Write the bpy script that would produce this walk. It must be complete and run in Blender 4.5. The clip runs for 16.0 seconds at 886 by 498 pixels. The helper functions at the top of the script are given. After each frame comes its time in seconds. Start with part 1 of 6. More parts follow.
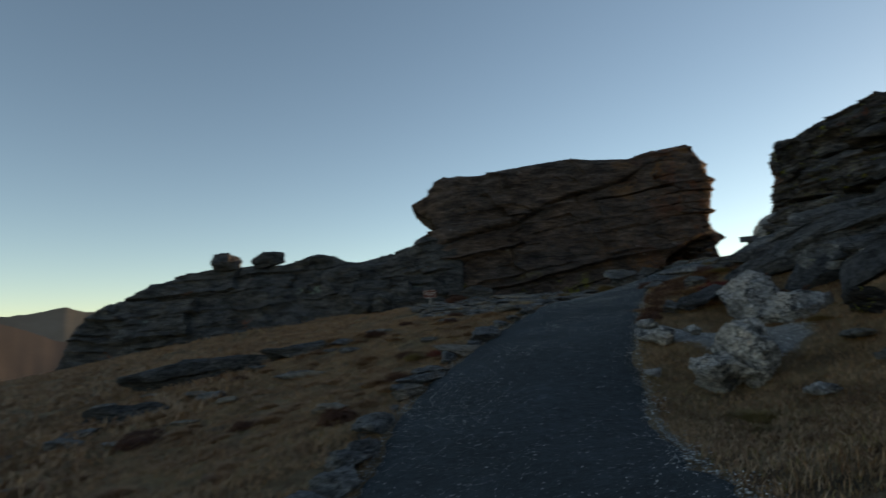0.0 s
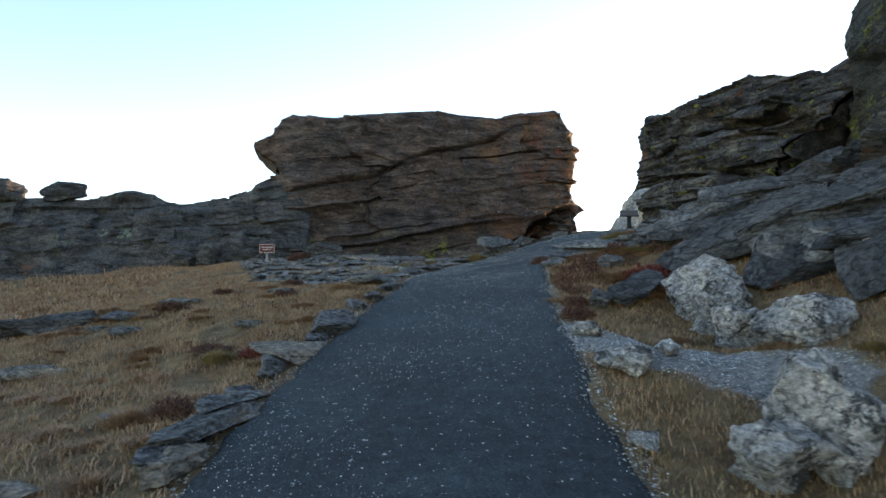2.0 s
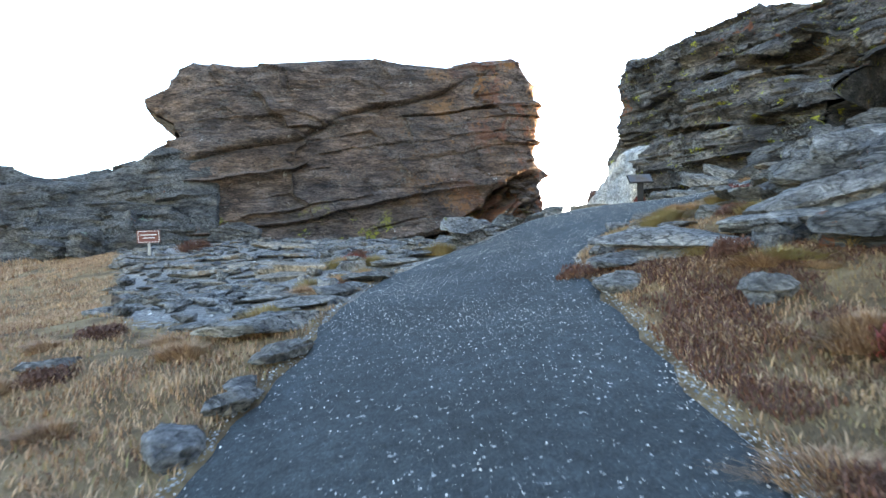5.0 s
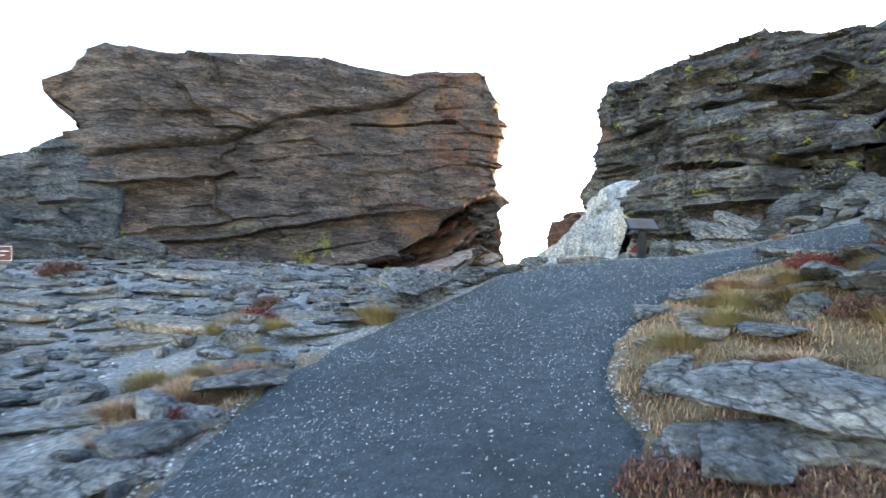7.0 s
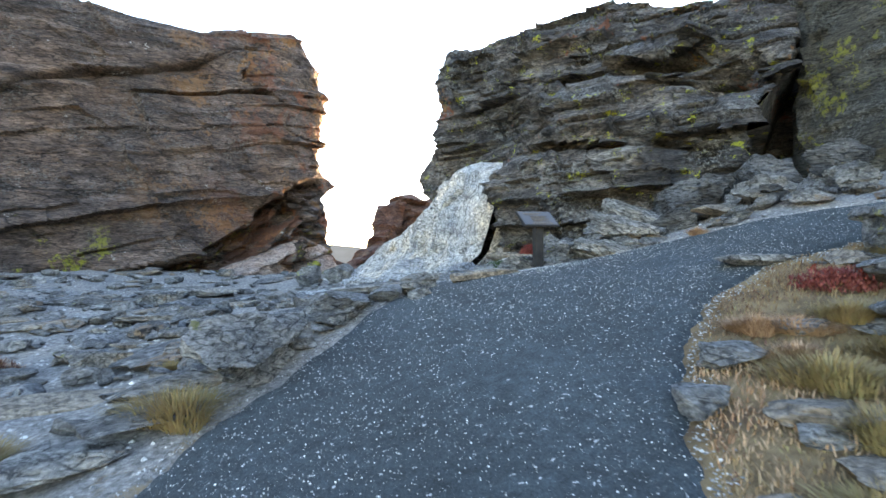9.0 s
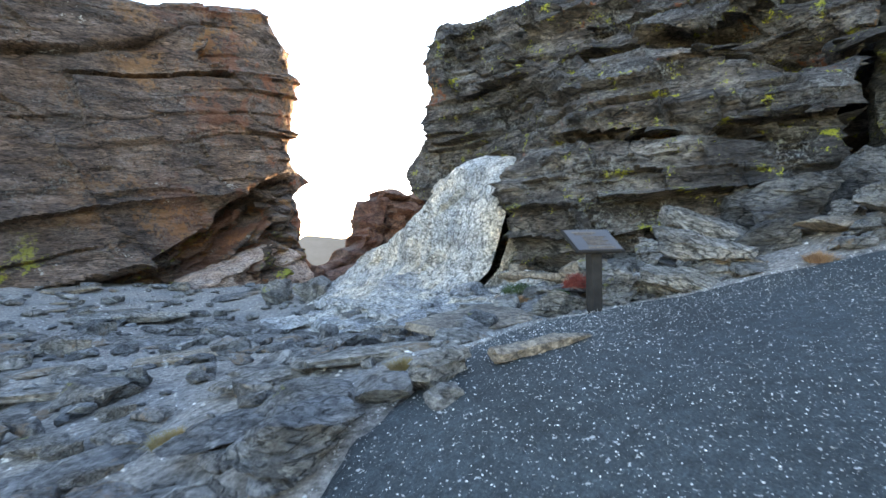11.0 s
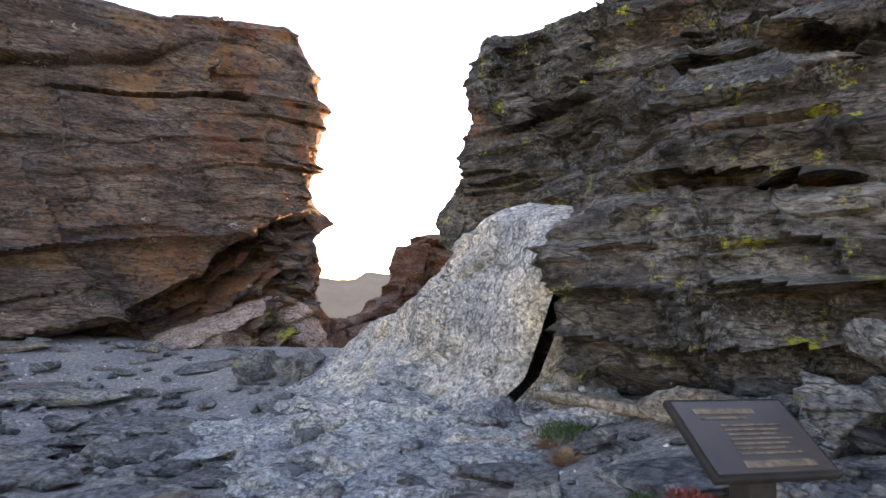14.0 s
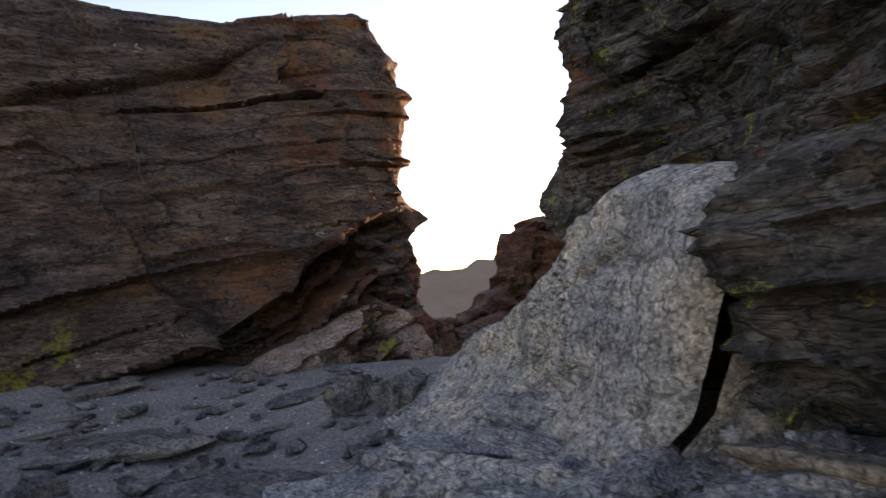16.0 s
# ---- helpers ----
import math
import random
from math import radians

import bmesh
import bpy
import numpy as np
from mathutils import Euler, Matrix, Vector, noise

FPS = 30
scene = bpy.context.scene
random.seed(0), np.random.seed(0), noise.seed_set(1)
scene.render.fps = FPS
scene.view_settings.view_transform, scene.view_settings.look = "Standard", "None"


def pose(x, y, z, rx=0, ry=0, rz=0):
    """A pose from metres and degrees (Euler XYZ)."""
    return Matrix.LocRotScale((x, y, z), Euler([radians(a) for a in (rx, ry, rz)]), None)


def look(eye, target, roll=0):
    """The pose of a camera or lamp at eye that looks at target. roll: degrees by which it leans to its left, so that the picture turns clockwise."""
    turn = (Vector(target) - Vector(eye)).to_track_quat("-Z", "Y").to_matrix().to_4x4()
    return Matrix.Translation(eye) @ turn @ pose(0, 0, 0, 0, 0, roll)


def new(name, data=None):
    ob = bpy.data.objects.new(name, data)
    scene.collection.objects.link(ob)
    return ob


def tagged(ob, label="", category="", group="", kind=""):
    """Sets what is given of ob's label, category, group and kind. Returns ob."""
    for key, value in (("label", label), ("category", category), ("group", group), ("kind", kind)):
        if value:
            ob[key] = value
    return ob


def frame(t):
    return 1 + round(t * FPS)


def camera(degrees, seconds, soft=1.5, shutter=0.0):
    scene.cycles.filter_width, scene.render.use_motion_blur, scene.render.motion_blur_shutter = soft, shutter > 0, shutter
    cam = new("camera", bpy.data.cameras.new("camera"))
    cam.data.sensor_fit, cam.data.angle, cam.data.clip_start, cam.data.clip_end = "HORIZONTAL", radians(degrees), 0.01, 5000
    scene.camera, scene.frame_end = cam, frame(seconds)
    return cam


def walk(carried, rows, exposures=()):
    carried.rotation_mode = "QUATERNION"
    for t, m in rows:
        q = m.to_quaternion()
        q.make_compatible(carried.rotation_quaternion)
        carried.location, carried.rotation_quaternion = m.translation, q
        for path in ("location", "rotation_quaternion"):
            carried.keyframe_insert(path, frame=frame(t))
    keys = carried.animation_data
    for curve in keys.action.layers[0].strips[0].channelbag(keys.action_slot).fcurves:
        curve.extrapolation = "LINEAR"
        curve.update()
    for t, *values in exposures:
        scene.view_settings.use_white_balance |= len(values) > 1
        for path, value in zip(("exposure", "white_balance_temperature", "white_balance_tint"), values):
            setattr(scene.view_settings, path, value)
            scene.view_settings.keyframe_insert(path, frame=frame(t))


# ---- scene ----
cam = camera(71.3, 16.0, 1.5, 0.3)
METRES, EYE, TILT, LEAN, TURN = 24.0, 1.5, 7.75, 2.5, 0.0
ROWS = [
    (0.0, 0.0, 0.0, 0.0, 0.0, 0.0, -0.0),
    (0.5, 0.0023, 0.0373, -0.0011, -10.99, -0.67, -0.87),
    (1.0, 0.004, 0.0738, 0.0009, -12.72, -3.1, -2.6),
    (1.5, 0.0024, 0.1121, -0.0015, -16.31, -1.87, -2.01),
    (2.0, 0.0062, 0.1502, -0.004, -13.88, -3.43, -4.8),
    (2.5, 0.0085, 0.1884, -0.0069, -13.65, -5.06, -4.35),
    (3.0, 0.0151, 0.2255, -0.0077, -20.73, -4.77, -2.19),
    (3.5, 0.0224, 0.2617, -0.0057, -20.45, -7.06, -2.82),
    (6.0, 0.0834, 0.4377, 0.0028, -18.03, -5.19, -4.81),
    (6.5, 0.0959, 0.4712, 0.0075, -19.27, -4.51, -7.78),
    (7.0, 0.1074, 0.5033, 0.009, -23.76, -4.09, -7.53),
    (7.5, 0.1164, 0.538, 0.0087, -29.28, -2.99, -8.42),
    (8.0, 0.1287, 0.5694, 0.009, -35.31, -2.85, -4.22),
    (8.5, 0.1392, 0.5993, 0.0111, -35.11, -3.78, -6.87),
    (9.0, 0.1474, 0.6286, 0.0135, -41.38, -3.7, -6.63),
    (11.5, 0.229, 0.7424, 0.0247, -44.78, -4.92, -5.9),
    (12.0, 0.2504, 0.7614, 0.0262, -50.89, -2.59, -7.36),
    (12.5, 0.2715, 0.7783, 0.0321, -49.91, -2.0, -7.64),
    (13.0, 0.291, 0.7966, 0.0352, -48.05, -1.0, -7.62),
    (13.5, 0.3094, 0.8068, 0.0377, -40.6, -1.15, -6.76),
    (14.0, 0.326, 0.8178, 0.0383, -37.67, -1.33, -8.8),
    (14.5, 0.3439, 0.8363, 0.0397, -43.03, -0.54, -9.4),
    (15.0, 0.3547, 0.8471, 0.0411, -38.12, -1.69, -7.96),
    (15.5, 0.3666, 0.8614, 0.0402, -31.88, -3.75, -6.18),
    (16.0, 0.3734, 0.8805, 0.0418, -27.97, -3.62, -1.97),
]
EXPOSURES = [(0.0, 0.9, 7300, 12), (0.5, 0.8, 7300, 12), (1.0, 1.65, 7400, 12), (1.5, 2.25, 7600, 14), (2.0, 2.7, 7100, 15), (2.5, 3.3, 7000, 15),
             (3.0, 3.88, 7000, 16), (3.5, 4.32, 7000, 16), (6.0, 4.0, 7000, 17), (6.6, 4.25, 7000, 17), (9.0, 4.2, 7100, 18), (11.5, 4.15, 7300, 19),
             (12.5, 4.1, 7800, 28), (14.0, 3.75, 8200, 33), (15.0, 3.4, 8300, 35), (15.5, 3.15, 8300, 35), (16.0, 2.45, 8300, 34)]
walk(cam, [(t, pose(0, 0, EYE, TILT, LEAN, TURN) @ pose(METRES * x, METRES * y, METRES * z, 90 + pitch, roll, yaw)) for t, x, y, z, yaw, pitch, roll in ROWS], EXPOSURES)

# ---- light: a clear sky at sunrise, the sun low behind the outcrops ----
SUN_BEARING, SUN_HEIGHT = 58.0, 4.0   # degrees to the right of y, degrees above the horizon
world = bpy.data.worlds.new("world")
scene.world = world
world.use_nodes = True
wn = world.node_tree.nodes
sky = wn.new("ShaderNodeTexSky")
sky.sky_type = "NISHITA"
sky.sun_disc = False
sky.sun_elevation, sky.sun_rotation = radians(SUN_HEIGHT), radians(SUN_BEARING)
sky.altitude, sky.air_density, sky.dust_density, sky.ozone_density = 3600, 1.0, 2.0, 1.0
world.node_tree.links.new(sky.outputs[0], wn["Background"].inputs[0])
wn["Background"].inputs[1].default_value = 0.15
sun = new("sun", bpy.data.lights.new("sun", "SUN"))
sun.data.energy, sun.data.angle, sun.data.color = 3.0, radians(0.5), (1.0, 0.66, 0.36)
b, h = radians(SUN_BEARING), radians(SUN_HEIGHT)
sun.matrix_world = look((0, 0, 30), (-math.sin(b) * math.cos(h), -math.cos(b) * math.cos(h), 30 - math.sin(h)))

# ---- noise on arrays ----
def hashed(ix, iy, iz, seed):
    n = (ix.astype(np.int64) * 73856093) ^ (iy.astype(np.int64) * 19349663) ^ (iz.astype(np.int64) * 83492791) ^ (seed * 2654435761)
    n = n & 0xFFFFFFFF
    n = ((n ^ (n >> 16)) * 0x45D9F3B) & 0xFFFFFFFF
    n = ((n ^ (n >> 16)) * 0x45D9F3B) & 0xFFFFFFFF
    return ((n ^ (n >> 16)) & 0xFFFFFF) / float(0x1000000)


def value_noise(P, seed=0):
    """Smooth noise of -1 to 1 at the rows of P (n x 3)."""
    i = np.floor(P)
    f = P - i
    f = f * f * (3 - 2 * f)
    out = np.zeros(len(P))
    for dx in (0, 1):
        for dy in (0, 1):
            for dz in (0, 1):
                w = (f[:, 0] if dx else 1 - f[:, 0]) * (f[:, 1] if dy else 1 - f[:, 1]) * (f[:, 2] if dz else 1 - f[:, 2])
                out += w * hashed(i[:, 0] + dx, i[:, 1] + dy, i[:, 2] + dz, seed)
    return out * 2 - 1


def fbm(P, octaves=4, seed=0):
    out, a = np.zeros(len(P)), 1.0
    for k in range(octaves):
        out += a * value_noise(P * 2.0 ** k, seed + 31 * k)
        a *= 0.5
    return out / 1.6


def strata(P, along, dip, sizes, seed, step=0.08):
    """Blocky offsets of layered rock: along is the run of the beds, dip their slope, sizes rows of
    (bed thickness, block length, amount, joint depth)."""
    s = P[:, 0] * along[0] + P[:, 1] * along[1]
    out = np.zeros(len(P))
    warp = fbm(P * np.array((0.18, 0.18, 0.3)), 3, seed)
    for k, (thick, long, amount, joint) in enumerate(sizes):
        u = (P[:, 2] - dip * s + warp * (0.25 + 0.15 * thick) + 0.05 * value_noise(P * 1.9, seed + 5 + k)) / thick
        layer = np.floor(u)
        pair = np.floor(layer / 2)
        v = s / long + hashed(pair, pair * 0 + k, pair * 0, seed + 11) * 7 + 0.14 * value_noise(P * 1.3, seed + 3) + 0.2 * (u - layer)
        block = np.floor(v)
        fv = v - block
        # some beds run together with the next one
        joined = hashed(pair, block, pair * 0 + k, seed + 7) > 0.5
        bed, span = np.where(joined, 2 * pair, layer), np.where(joined, 2.0, 1.0)
        f = (u - bed) / span
        w = np.clip(2.4 * step / (thick * span), 0.1, 0.5)
        rise = np.clip((f - 1 + w) / w, 0, 1)
        rise = rise * rise * (3 - 2 * rise)
        here, above = hashed(bed, block, pair * 0 + k, seed + 17), hashed(bed + span, block, pair * 0 + k, seed + 17)
        out += amount * ((here + (above - here) * rise) - 0.5) * 2
        # each block's face leans its own way
        out += amount * ((f - 0.5) * (hashed(bed, block, pair * 0 + k, seed + 37) - 0.5) + (fv - 0.5) * (hashed(bed, block, pair * 0 + k, seed + 43) - 0.5)) * 3.0
        lower = np.clip(f / w, 0, 1)
        out -= joint * (1 - lower * lower * (3 - 2 * lower)) * np.clip(1.7 * hashed(bed, block, pair * 0, seed + 23) - 0.5, 0, 1)
        out -= joint * 0.6 * np.clip(1 - np.minimum(fv, 1 - fv) * long / (0.6 * step + 0.03), 0, 1) * (hashed(bed, block, pair, seed + 29) > 0.5)
    return out


# ---- materials ----
def material(name):
    m = bpy.data.materials.new(name)
    m.use_nodes = True
    nt = m.node_tree
    nt.nodes["Principled BSDF"].inputs["Specular IOR Level"].default_value = 0.25
    return m, nt, nt.nodes["Principled BSDF"]


def coords(nt, scale=(1, 1, 1), where="Object", spin=(0, 0, 0)):
    c = nt.nodes.new("ShaderNodeTexCoord")
    mp = nt.nodes.new("ShaderNodeMapping")
    mp.inputs["Scale"].default_value = scale
    mp.inputs["Rotation"].default_value = [radians(a) for a in spin]
    nt.links.new(c.outputs[where], mp.inputs["Vector"])
    return mp.outputs["Vector"]


def tex_noise(nt, vec, scale, detail=6, rough=0.6, warp=0.0):
    n = nt.nodes.new("ShaderNodeTexNoise")
    n.inputs["Scale"].default_value, n.inputs["Detail"].default_value = scale, detail
    n.inputs["Roughness"].default_value, n.inputs["Distortion"].default_value = rough, warp
    nt.links.new(vec, n.inputs["Vector"])
    return n.outputs["Fac"]


def ramp(nt, fac, stops):
    r = nt.nodes.new("ShaderNodeValToRGB")
    e = r.color_ramp.elements
    while len(e) < len(stops):
        e.new(0.5)
    for el, (p, c) in zip(e, stops):
        el.position = p
        el.color = (*c, 1) if isinstance(c, tuple) else (c, c, c, 1)
    nt.links.new(fac, r.inputs["Fac"])
    return r.outputs["Color"]


def mix(nt, fac, a, b, how="MIX"):
    n = nt.nodes.new("ShaderNodeMix")
    n.data_type, n.blend_type = "RGBA", how
    for sock, v in ((n.inputs["Factor"], fac), (n.inputs["A"], a), (n.inputs["B"], b)):
        if isinstance(v, (int, float)):
            sock.default_value = v
        elif isinstance(v, tuple):
            sock.default_value = (*v, 1)
        else:
            nt.links.new(v, sock)
    return n.outputs["Result"]


def maths(nt, op, a, b=0.0):
    n = nt.nodes.new("ShaderNodeMath")
    n.operation = op
    for sock, v in zip(n.inputs, (a, b)):
        if isinstance(v, (int, float)):
            sock.default_value = v
        else:
            nt.links.new(v, sock)
    return n.outputs[0]


def bump(nt, bsdf, height, strength, distance):
    n = nt.nodes.new("ShaderNodeBump")
    n.inputs["Strength"].default_value, n.inputs["Distance"].default_value = strength, distance
    nt.links.new(height, n.inputs["Height"])
    nt.links.new(n.outputs["Normal"], bsdf.inputs["Normal"])


def cracks(nt, vec, scale, width):
    """0 along thin, broken, angular cracks, 1 elsewhere."""
    push = nt.nodes.new("ShaderNodeTexNoise")
    push.inputs["Scale"].default_value, push.inputs["Detail"].default_value = scale * 3.5, 5
    nt.links.new(vec, push.inputs["Vector"])
    small = nt.nodes.new("ShaderNodeVectorMath")
    small.operation = "SCALE"
    small.inputs["Scale"].default_value = 0.32 / scale
    nt.links.new(push.outputs["Color"], small.inputs[0])
    moved = nt.nodes.new("ShaderNodeVectorMath")
    nt.links.new(vec, moved.inputs[0])
    nt.links.new(small.outputs[0], moved.inputs[1])
    vor = nt.nodes.new("ShaderNodeTexVoronoi")
    vor.feature = "DISTANCE_TO_EDGE"
    vor.inputs["Scale"].default_value = scale
    nt.links.new(moved.outputs[0], vor.inputs["Vector"])
    line = ramp(nt, vor.outputs["Distance"], [(0.0, 0.0), (width, 1.0)])
    gaps = ramp(nt, tex_noise(nt, vec, scale * 1.3, 3, 0.6), [(0.47, 1.0), (0.56, 0.0)])
    return maths(nt, "MAXIMUM", line, gaps)


def rock_material(name, dark, mid, pale, stretch=4.0, spin=(0, 0, 0), lichen=(), specks=0.0, relief=0.03, fine=1.0, veins=None):
    """Layered rock. lichen: rows of (colour, noise scale, how much is covered 0..1, offset, mask or None)."""
    m, nt, bsdf = material(name)
    v = coords(nt, (1, 1, stretch), spin=spin)
    plain = coords(nt)
    beds = tex_noise(nt, v, 1.1 * fine, 10, 0.72, 0.15)
    grain = tex_noise(nt, v, 10 * fine, 9, 0.78, 0.1)
    patch = tex_noise(nt, plain, 0.55 * fine, 6, 0.65)
    col = ramp(nt, beds, [(0.32, dark), (0.5, mid), (0.7, pale)])
    col = mix(nt, 0.8, col, ramp(nt, grain, [(0.36, 0.12), (0.5, 0.72), (0.66, 1.6)]), "MULTIPLY")
    info = nt.nodes.new("ShaderNodeObjectInfo")
    col = mix(nt, 1.0, col, ramp(nt, info.outputs["Random"], [(0.0, (0.78, 0.79, 0.82)), (0.5, (1.0, 0.98, 0.96)), (1.0, (1.25, 1.2, 1.12))]), "MULTIPLY")
    col = mix(nt, 1.0, col, ramp(nt, patch, [(0.32, (0.68, 0.74, 0.82)), (0.5, (0.98, 0.97, 0.97)), (0.68, (1.3, 1.16, 1.0))]), "MULTIPLY")
    if stretch > 2:
        long_cracks = cracks(nt, coords(nt, (1, 1, stretch * 0.9), spin=spin), 0.42 * fine, 0.02)
        short_cracks = cracks(nt, coords(nt, (1, 1, stretch * 1.1), spin=(spin[0], spin[1] + 6, 0)), 1.5 * fine, 0.035)
        chips = cracks(nt, coords(nt, (1, 1, stretch * 1.4), spin=spin), 4.6 * fine, 0.09)
        seam = maths(nt, "MULTIPLY", maths(nt, "MULTIPLY", long_cracks, short_cracks), chips)
        col = mix(nt, 0.8, col, seam, "MULTIPLY")
    else:
        seam = maths(nt, "MULTIPLY", cracks(nt, plain, 1.3 * fine, 0.05), cracks(nt, plain, 4.2 * fine, 0.12))
        col = mix(nt, 0.6, col, seam, "MULTIPLY")
    if veins:
        bands = tex_noise(nt, v, 0.7 * fine, 6, 0.7, 1.5)
        col = mix(nt, ramp(nt, bands, [(0.56, 0.0), (0.62, 0.75), (0.68, 0.0)]), col, veins)
    if specks:
        spots = tex_noise(nt, plain, 17 * fine, 7, 0.8)
        wide = tex_noise(nt, plain, 1.3 * fine, 4, 0.6)
        cover = maths(nt, "MULTIPLY", ramp(nt, spots, [(0.5, 0.0), (0.6, 1.0)]), ramp(nt, wide, [(0.45, 0.0), (0.65, 1.0)]))
        col = mix(nt, maths(nt, "MULTIPLY", cover, specks), col, (0.28, 0.285, 0.28))
    for colour, scale, amount, offset, mask in lichen:
        c = coords(nt)
        shift = nt.nodes.new("ShaderNodeVectorMath")
        shift.inputs[1].default_value = (offset, offset * 1.7, offset * 0.6)
        nt.links.new(c, shift.inputs[0])
        big = tex_noise(nt, shift.outputs[0], scale, 4, 0.6)
        small = tex_noise(nt, shift.outputs[0], scale * 9, 5, 0.75)
        f = maths(nt, "ADD", big, maths(nt, "MULTIPLY", small, 0.55))
        edge = 1.1 - amount * 0.2
        f = ramp(nt, f, [(edge - 0.02, 0.0), (edge + 0.05, 0.85)])
        if mask:
            f = maths(nt, "MULTIPLY", f, mask(nt))
        col = mix(nt, f, col, colour)
    nt.links.new(col, bsdf.inputs["Base Color"])
    bsdf.inputs["Roughness"].default_value = 0.88
    hgt = maths(nt, "ADD", maths(nt, "MULTIPLY", beds, 1.3), maths(nt, "MULTIPLY", grain, 0.6))
    hgt = maths(nt, "ADD", hgt, maths(nt, "MULTIPLY", tex_noise(nt, plain, 30 * fine, 5, 0.75), 0.5))
    hgt = maths(nt, "ADD", hgt, maths(nt, "MULTIPLY", seam, 0.6))
    bump(nt, bsdf, hgt, 1.0, relief)
    return m


def slope_mask(axis, low, high):
    """1 where the place along an axis (0 x, 1 y, 2 z) is past high, 0 before low: which part of a rock a lichen keeps to."""
    def make(nt):
        c = nt.nodes.new("ShaderNodeTexCoord")
        sep = nt.nodes.new("ShaderNodeSeparateXYZ")
        nt.links.new(c.outputs["Object"], sep.inputs[0])
        r = nt.nodes.new("ShaderNodeMapRange")
        r.inputs["From Min"].default_value, r.inputs["From Max"].default_value = low, high
        nt.links.new(sep.outputs[axis], r.inputs["Value"])
        return r.outputs[0]
    return make


YELLOW, ORANGE, RUST = (0.24, 0.24, 0.025), (0.22, 0.11, 0.045), (0.19, 0.065, 0.032)
rock_brown = rock_material("brown_gneiss", (0.02, 0.0145, 0.013), (0.1, 0.072, 0.062), (0.24, 0.182, 0.158), 4, (0, 9, 0),
    [(ORANGE, 0.6, 1.25, 3.0, slope_mask(0, 8.0, 13.0)), (RUST, 0.4, 1.45, 9.0, slope_mask(0, 10.5, 16.5)), ((0.34, 0.32, 0.3), 1.7, 0.45, 21.0, None),
     (YELLOW, 1.0, 1.05, 5.0, slope_mask(2, 5.0, 3.6)), (YELLOW, 0.6, 0.35, 15.0, None)], 0.3, 0.09, 0.7)
rock_grey = rock_material("grey_schist", (0.009, 0.0084, 0.0082), (0.078, 0.07, 0.07), (0.27, 0.258, 0.255), 3.2, (-3, 4, 0),
    [(RUST, 0.6, 0.75, 7.0, None), (ORANGE, 0.6, 0.6, 12.0, None), ((0.36, 0.37, 0.03), 2.6, 0.85, 2.0, None), (YELLOW, 1.1, 0.4, 12.0, None)], 0.85, 0.12, 0.8)
rock_block = rock_material("mossy_schist", (0.031, 0.0298, 0.026), (0.0868, 0.0837, 0.0713), (0.149, 0.146, 0.124), 4, (2, 6, 0),
    [((0.19, 0.19, 0.03), 0.8, 1.15, 1.0, None), (ORANGE, 0.5, 0.6, 4.0, None)], 0.5, 0.09, 0.8)
rock_left = rock_material("slate_grey_gneiss", (0.0186, 0.0186, 0.0205), (0.0992, 0.0973, 0.0973), (0.223, 0.22, 0.217), 3.2, (8, -5, 0),
    [((0.2, 0.25, 0.2), 0.5, 0.45, 4.0, None), (RUST, 0.7, 0.6, 9.0, None)], 0.7, 0.08, 0.9)
rock_slab = rock_material("blue_grey_slab", (0.05, 0.05, 0.051), (0.22, 0.217, 0.216), (0.43, 0.42, 0.41), 2.0, (20, 14, 0),
    [((0.2, 0.2, 0.08), 1.2, 0.5, 6.0, None), ((0.22, 0.155, 0.11), 0.8, 0.95, 16.0, None)], 0.6, 0.07, 1.6, (0.42, 0.41, 0.4))
rock_pale = rock_material("pale_banded_slab", (0.075, 0.074, 0.074), (0.27, 0.265, 0.26), (0.46, 0.45, 0.44), 2.2, (16, 12, 0),
    [((0.17, 0.17, 0.07), 1.2, 0.5, 6.0, None), ((0.24, 0.17, 0.12), 0.8, 0.7, 16.0, None), ((0.05, 0.05, 0.052), 3.0, 0.5, 26.0, None)], 0.5, 0.07, 1.5, (0.5, 0.49, 0.47))
rock_tan = rock_material("tan_stone", (0.124, 0.0992, 0.0806), (0.211, 0.18, 0.149), (0.285, 0.254, 0.223), 1.8, (0, 0, 0), [], 0.3, 0.012, 2.0)
rock_quartz = rock_material("white_quartz", (0.27, 0.275, 0.285), (0.6, 0.605, 0.615), (0.82, 0.82, 0.82), 1.3, (0, 0, 0),
    [((0.09, 0.09, 0.095), 7.0, 1.0, 2.0, None), ((0.4, 0.3, 0.24), 0.9, 0.35, 8.0, None)], 0.4, 0.09, 2.0)
rock_lichen = rock_material("black_lichened_quartz", (0.36, 0.345, 0.34), (0.68, 0.655, 0.64), (0.86, 0.83, 0.81), 1.2, (0, 0, 0),
    [((0.5, 0.34, 0.25), 1.2, 1.0, 8.0, None), ((0.02, 0.02, 0.022), 5.0, 1.3, 2.0, None)], 0.0, 0.08, 2.2)
rock_pink = rock_material("pink_quartz", (0.34, 0.21, 0.16), (0.58, 0.42, 0.345), (0.72, 0.58, 0.5), 2.4, (0, 12, 0), [(RUST, 0.8, 0.8, 4.0, None)], 0.3, 0.08, 1.5)
rock_rust = rock_material("rusty_gneiss", (0.0558, 0.0279, 0.0186), (0.135, 0.072, 0.05), (0.23, 0.14, 0.1), 4, (0, -8, 0), [(ORANGE, 0.7, 0.8, 4.0, None)], 0.2, 0.06, 0.8)

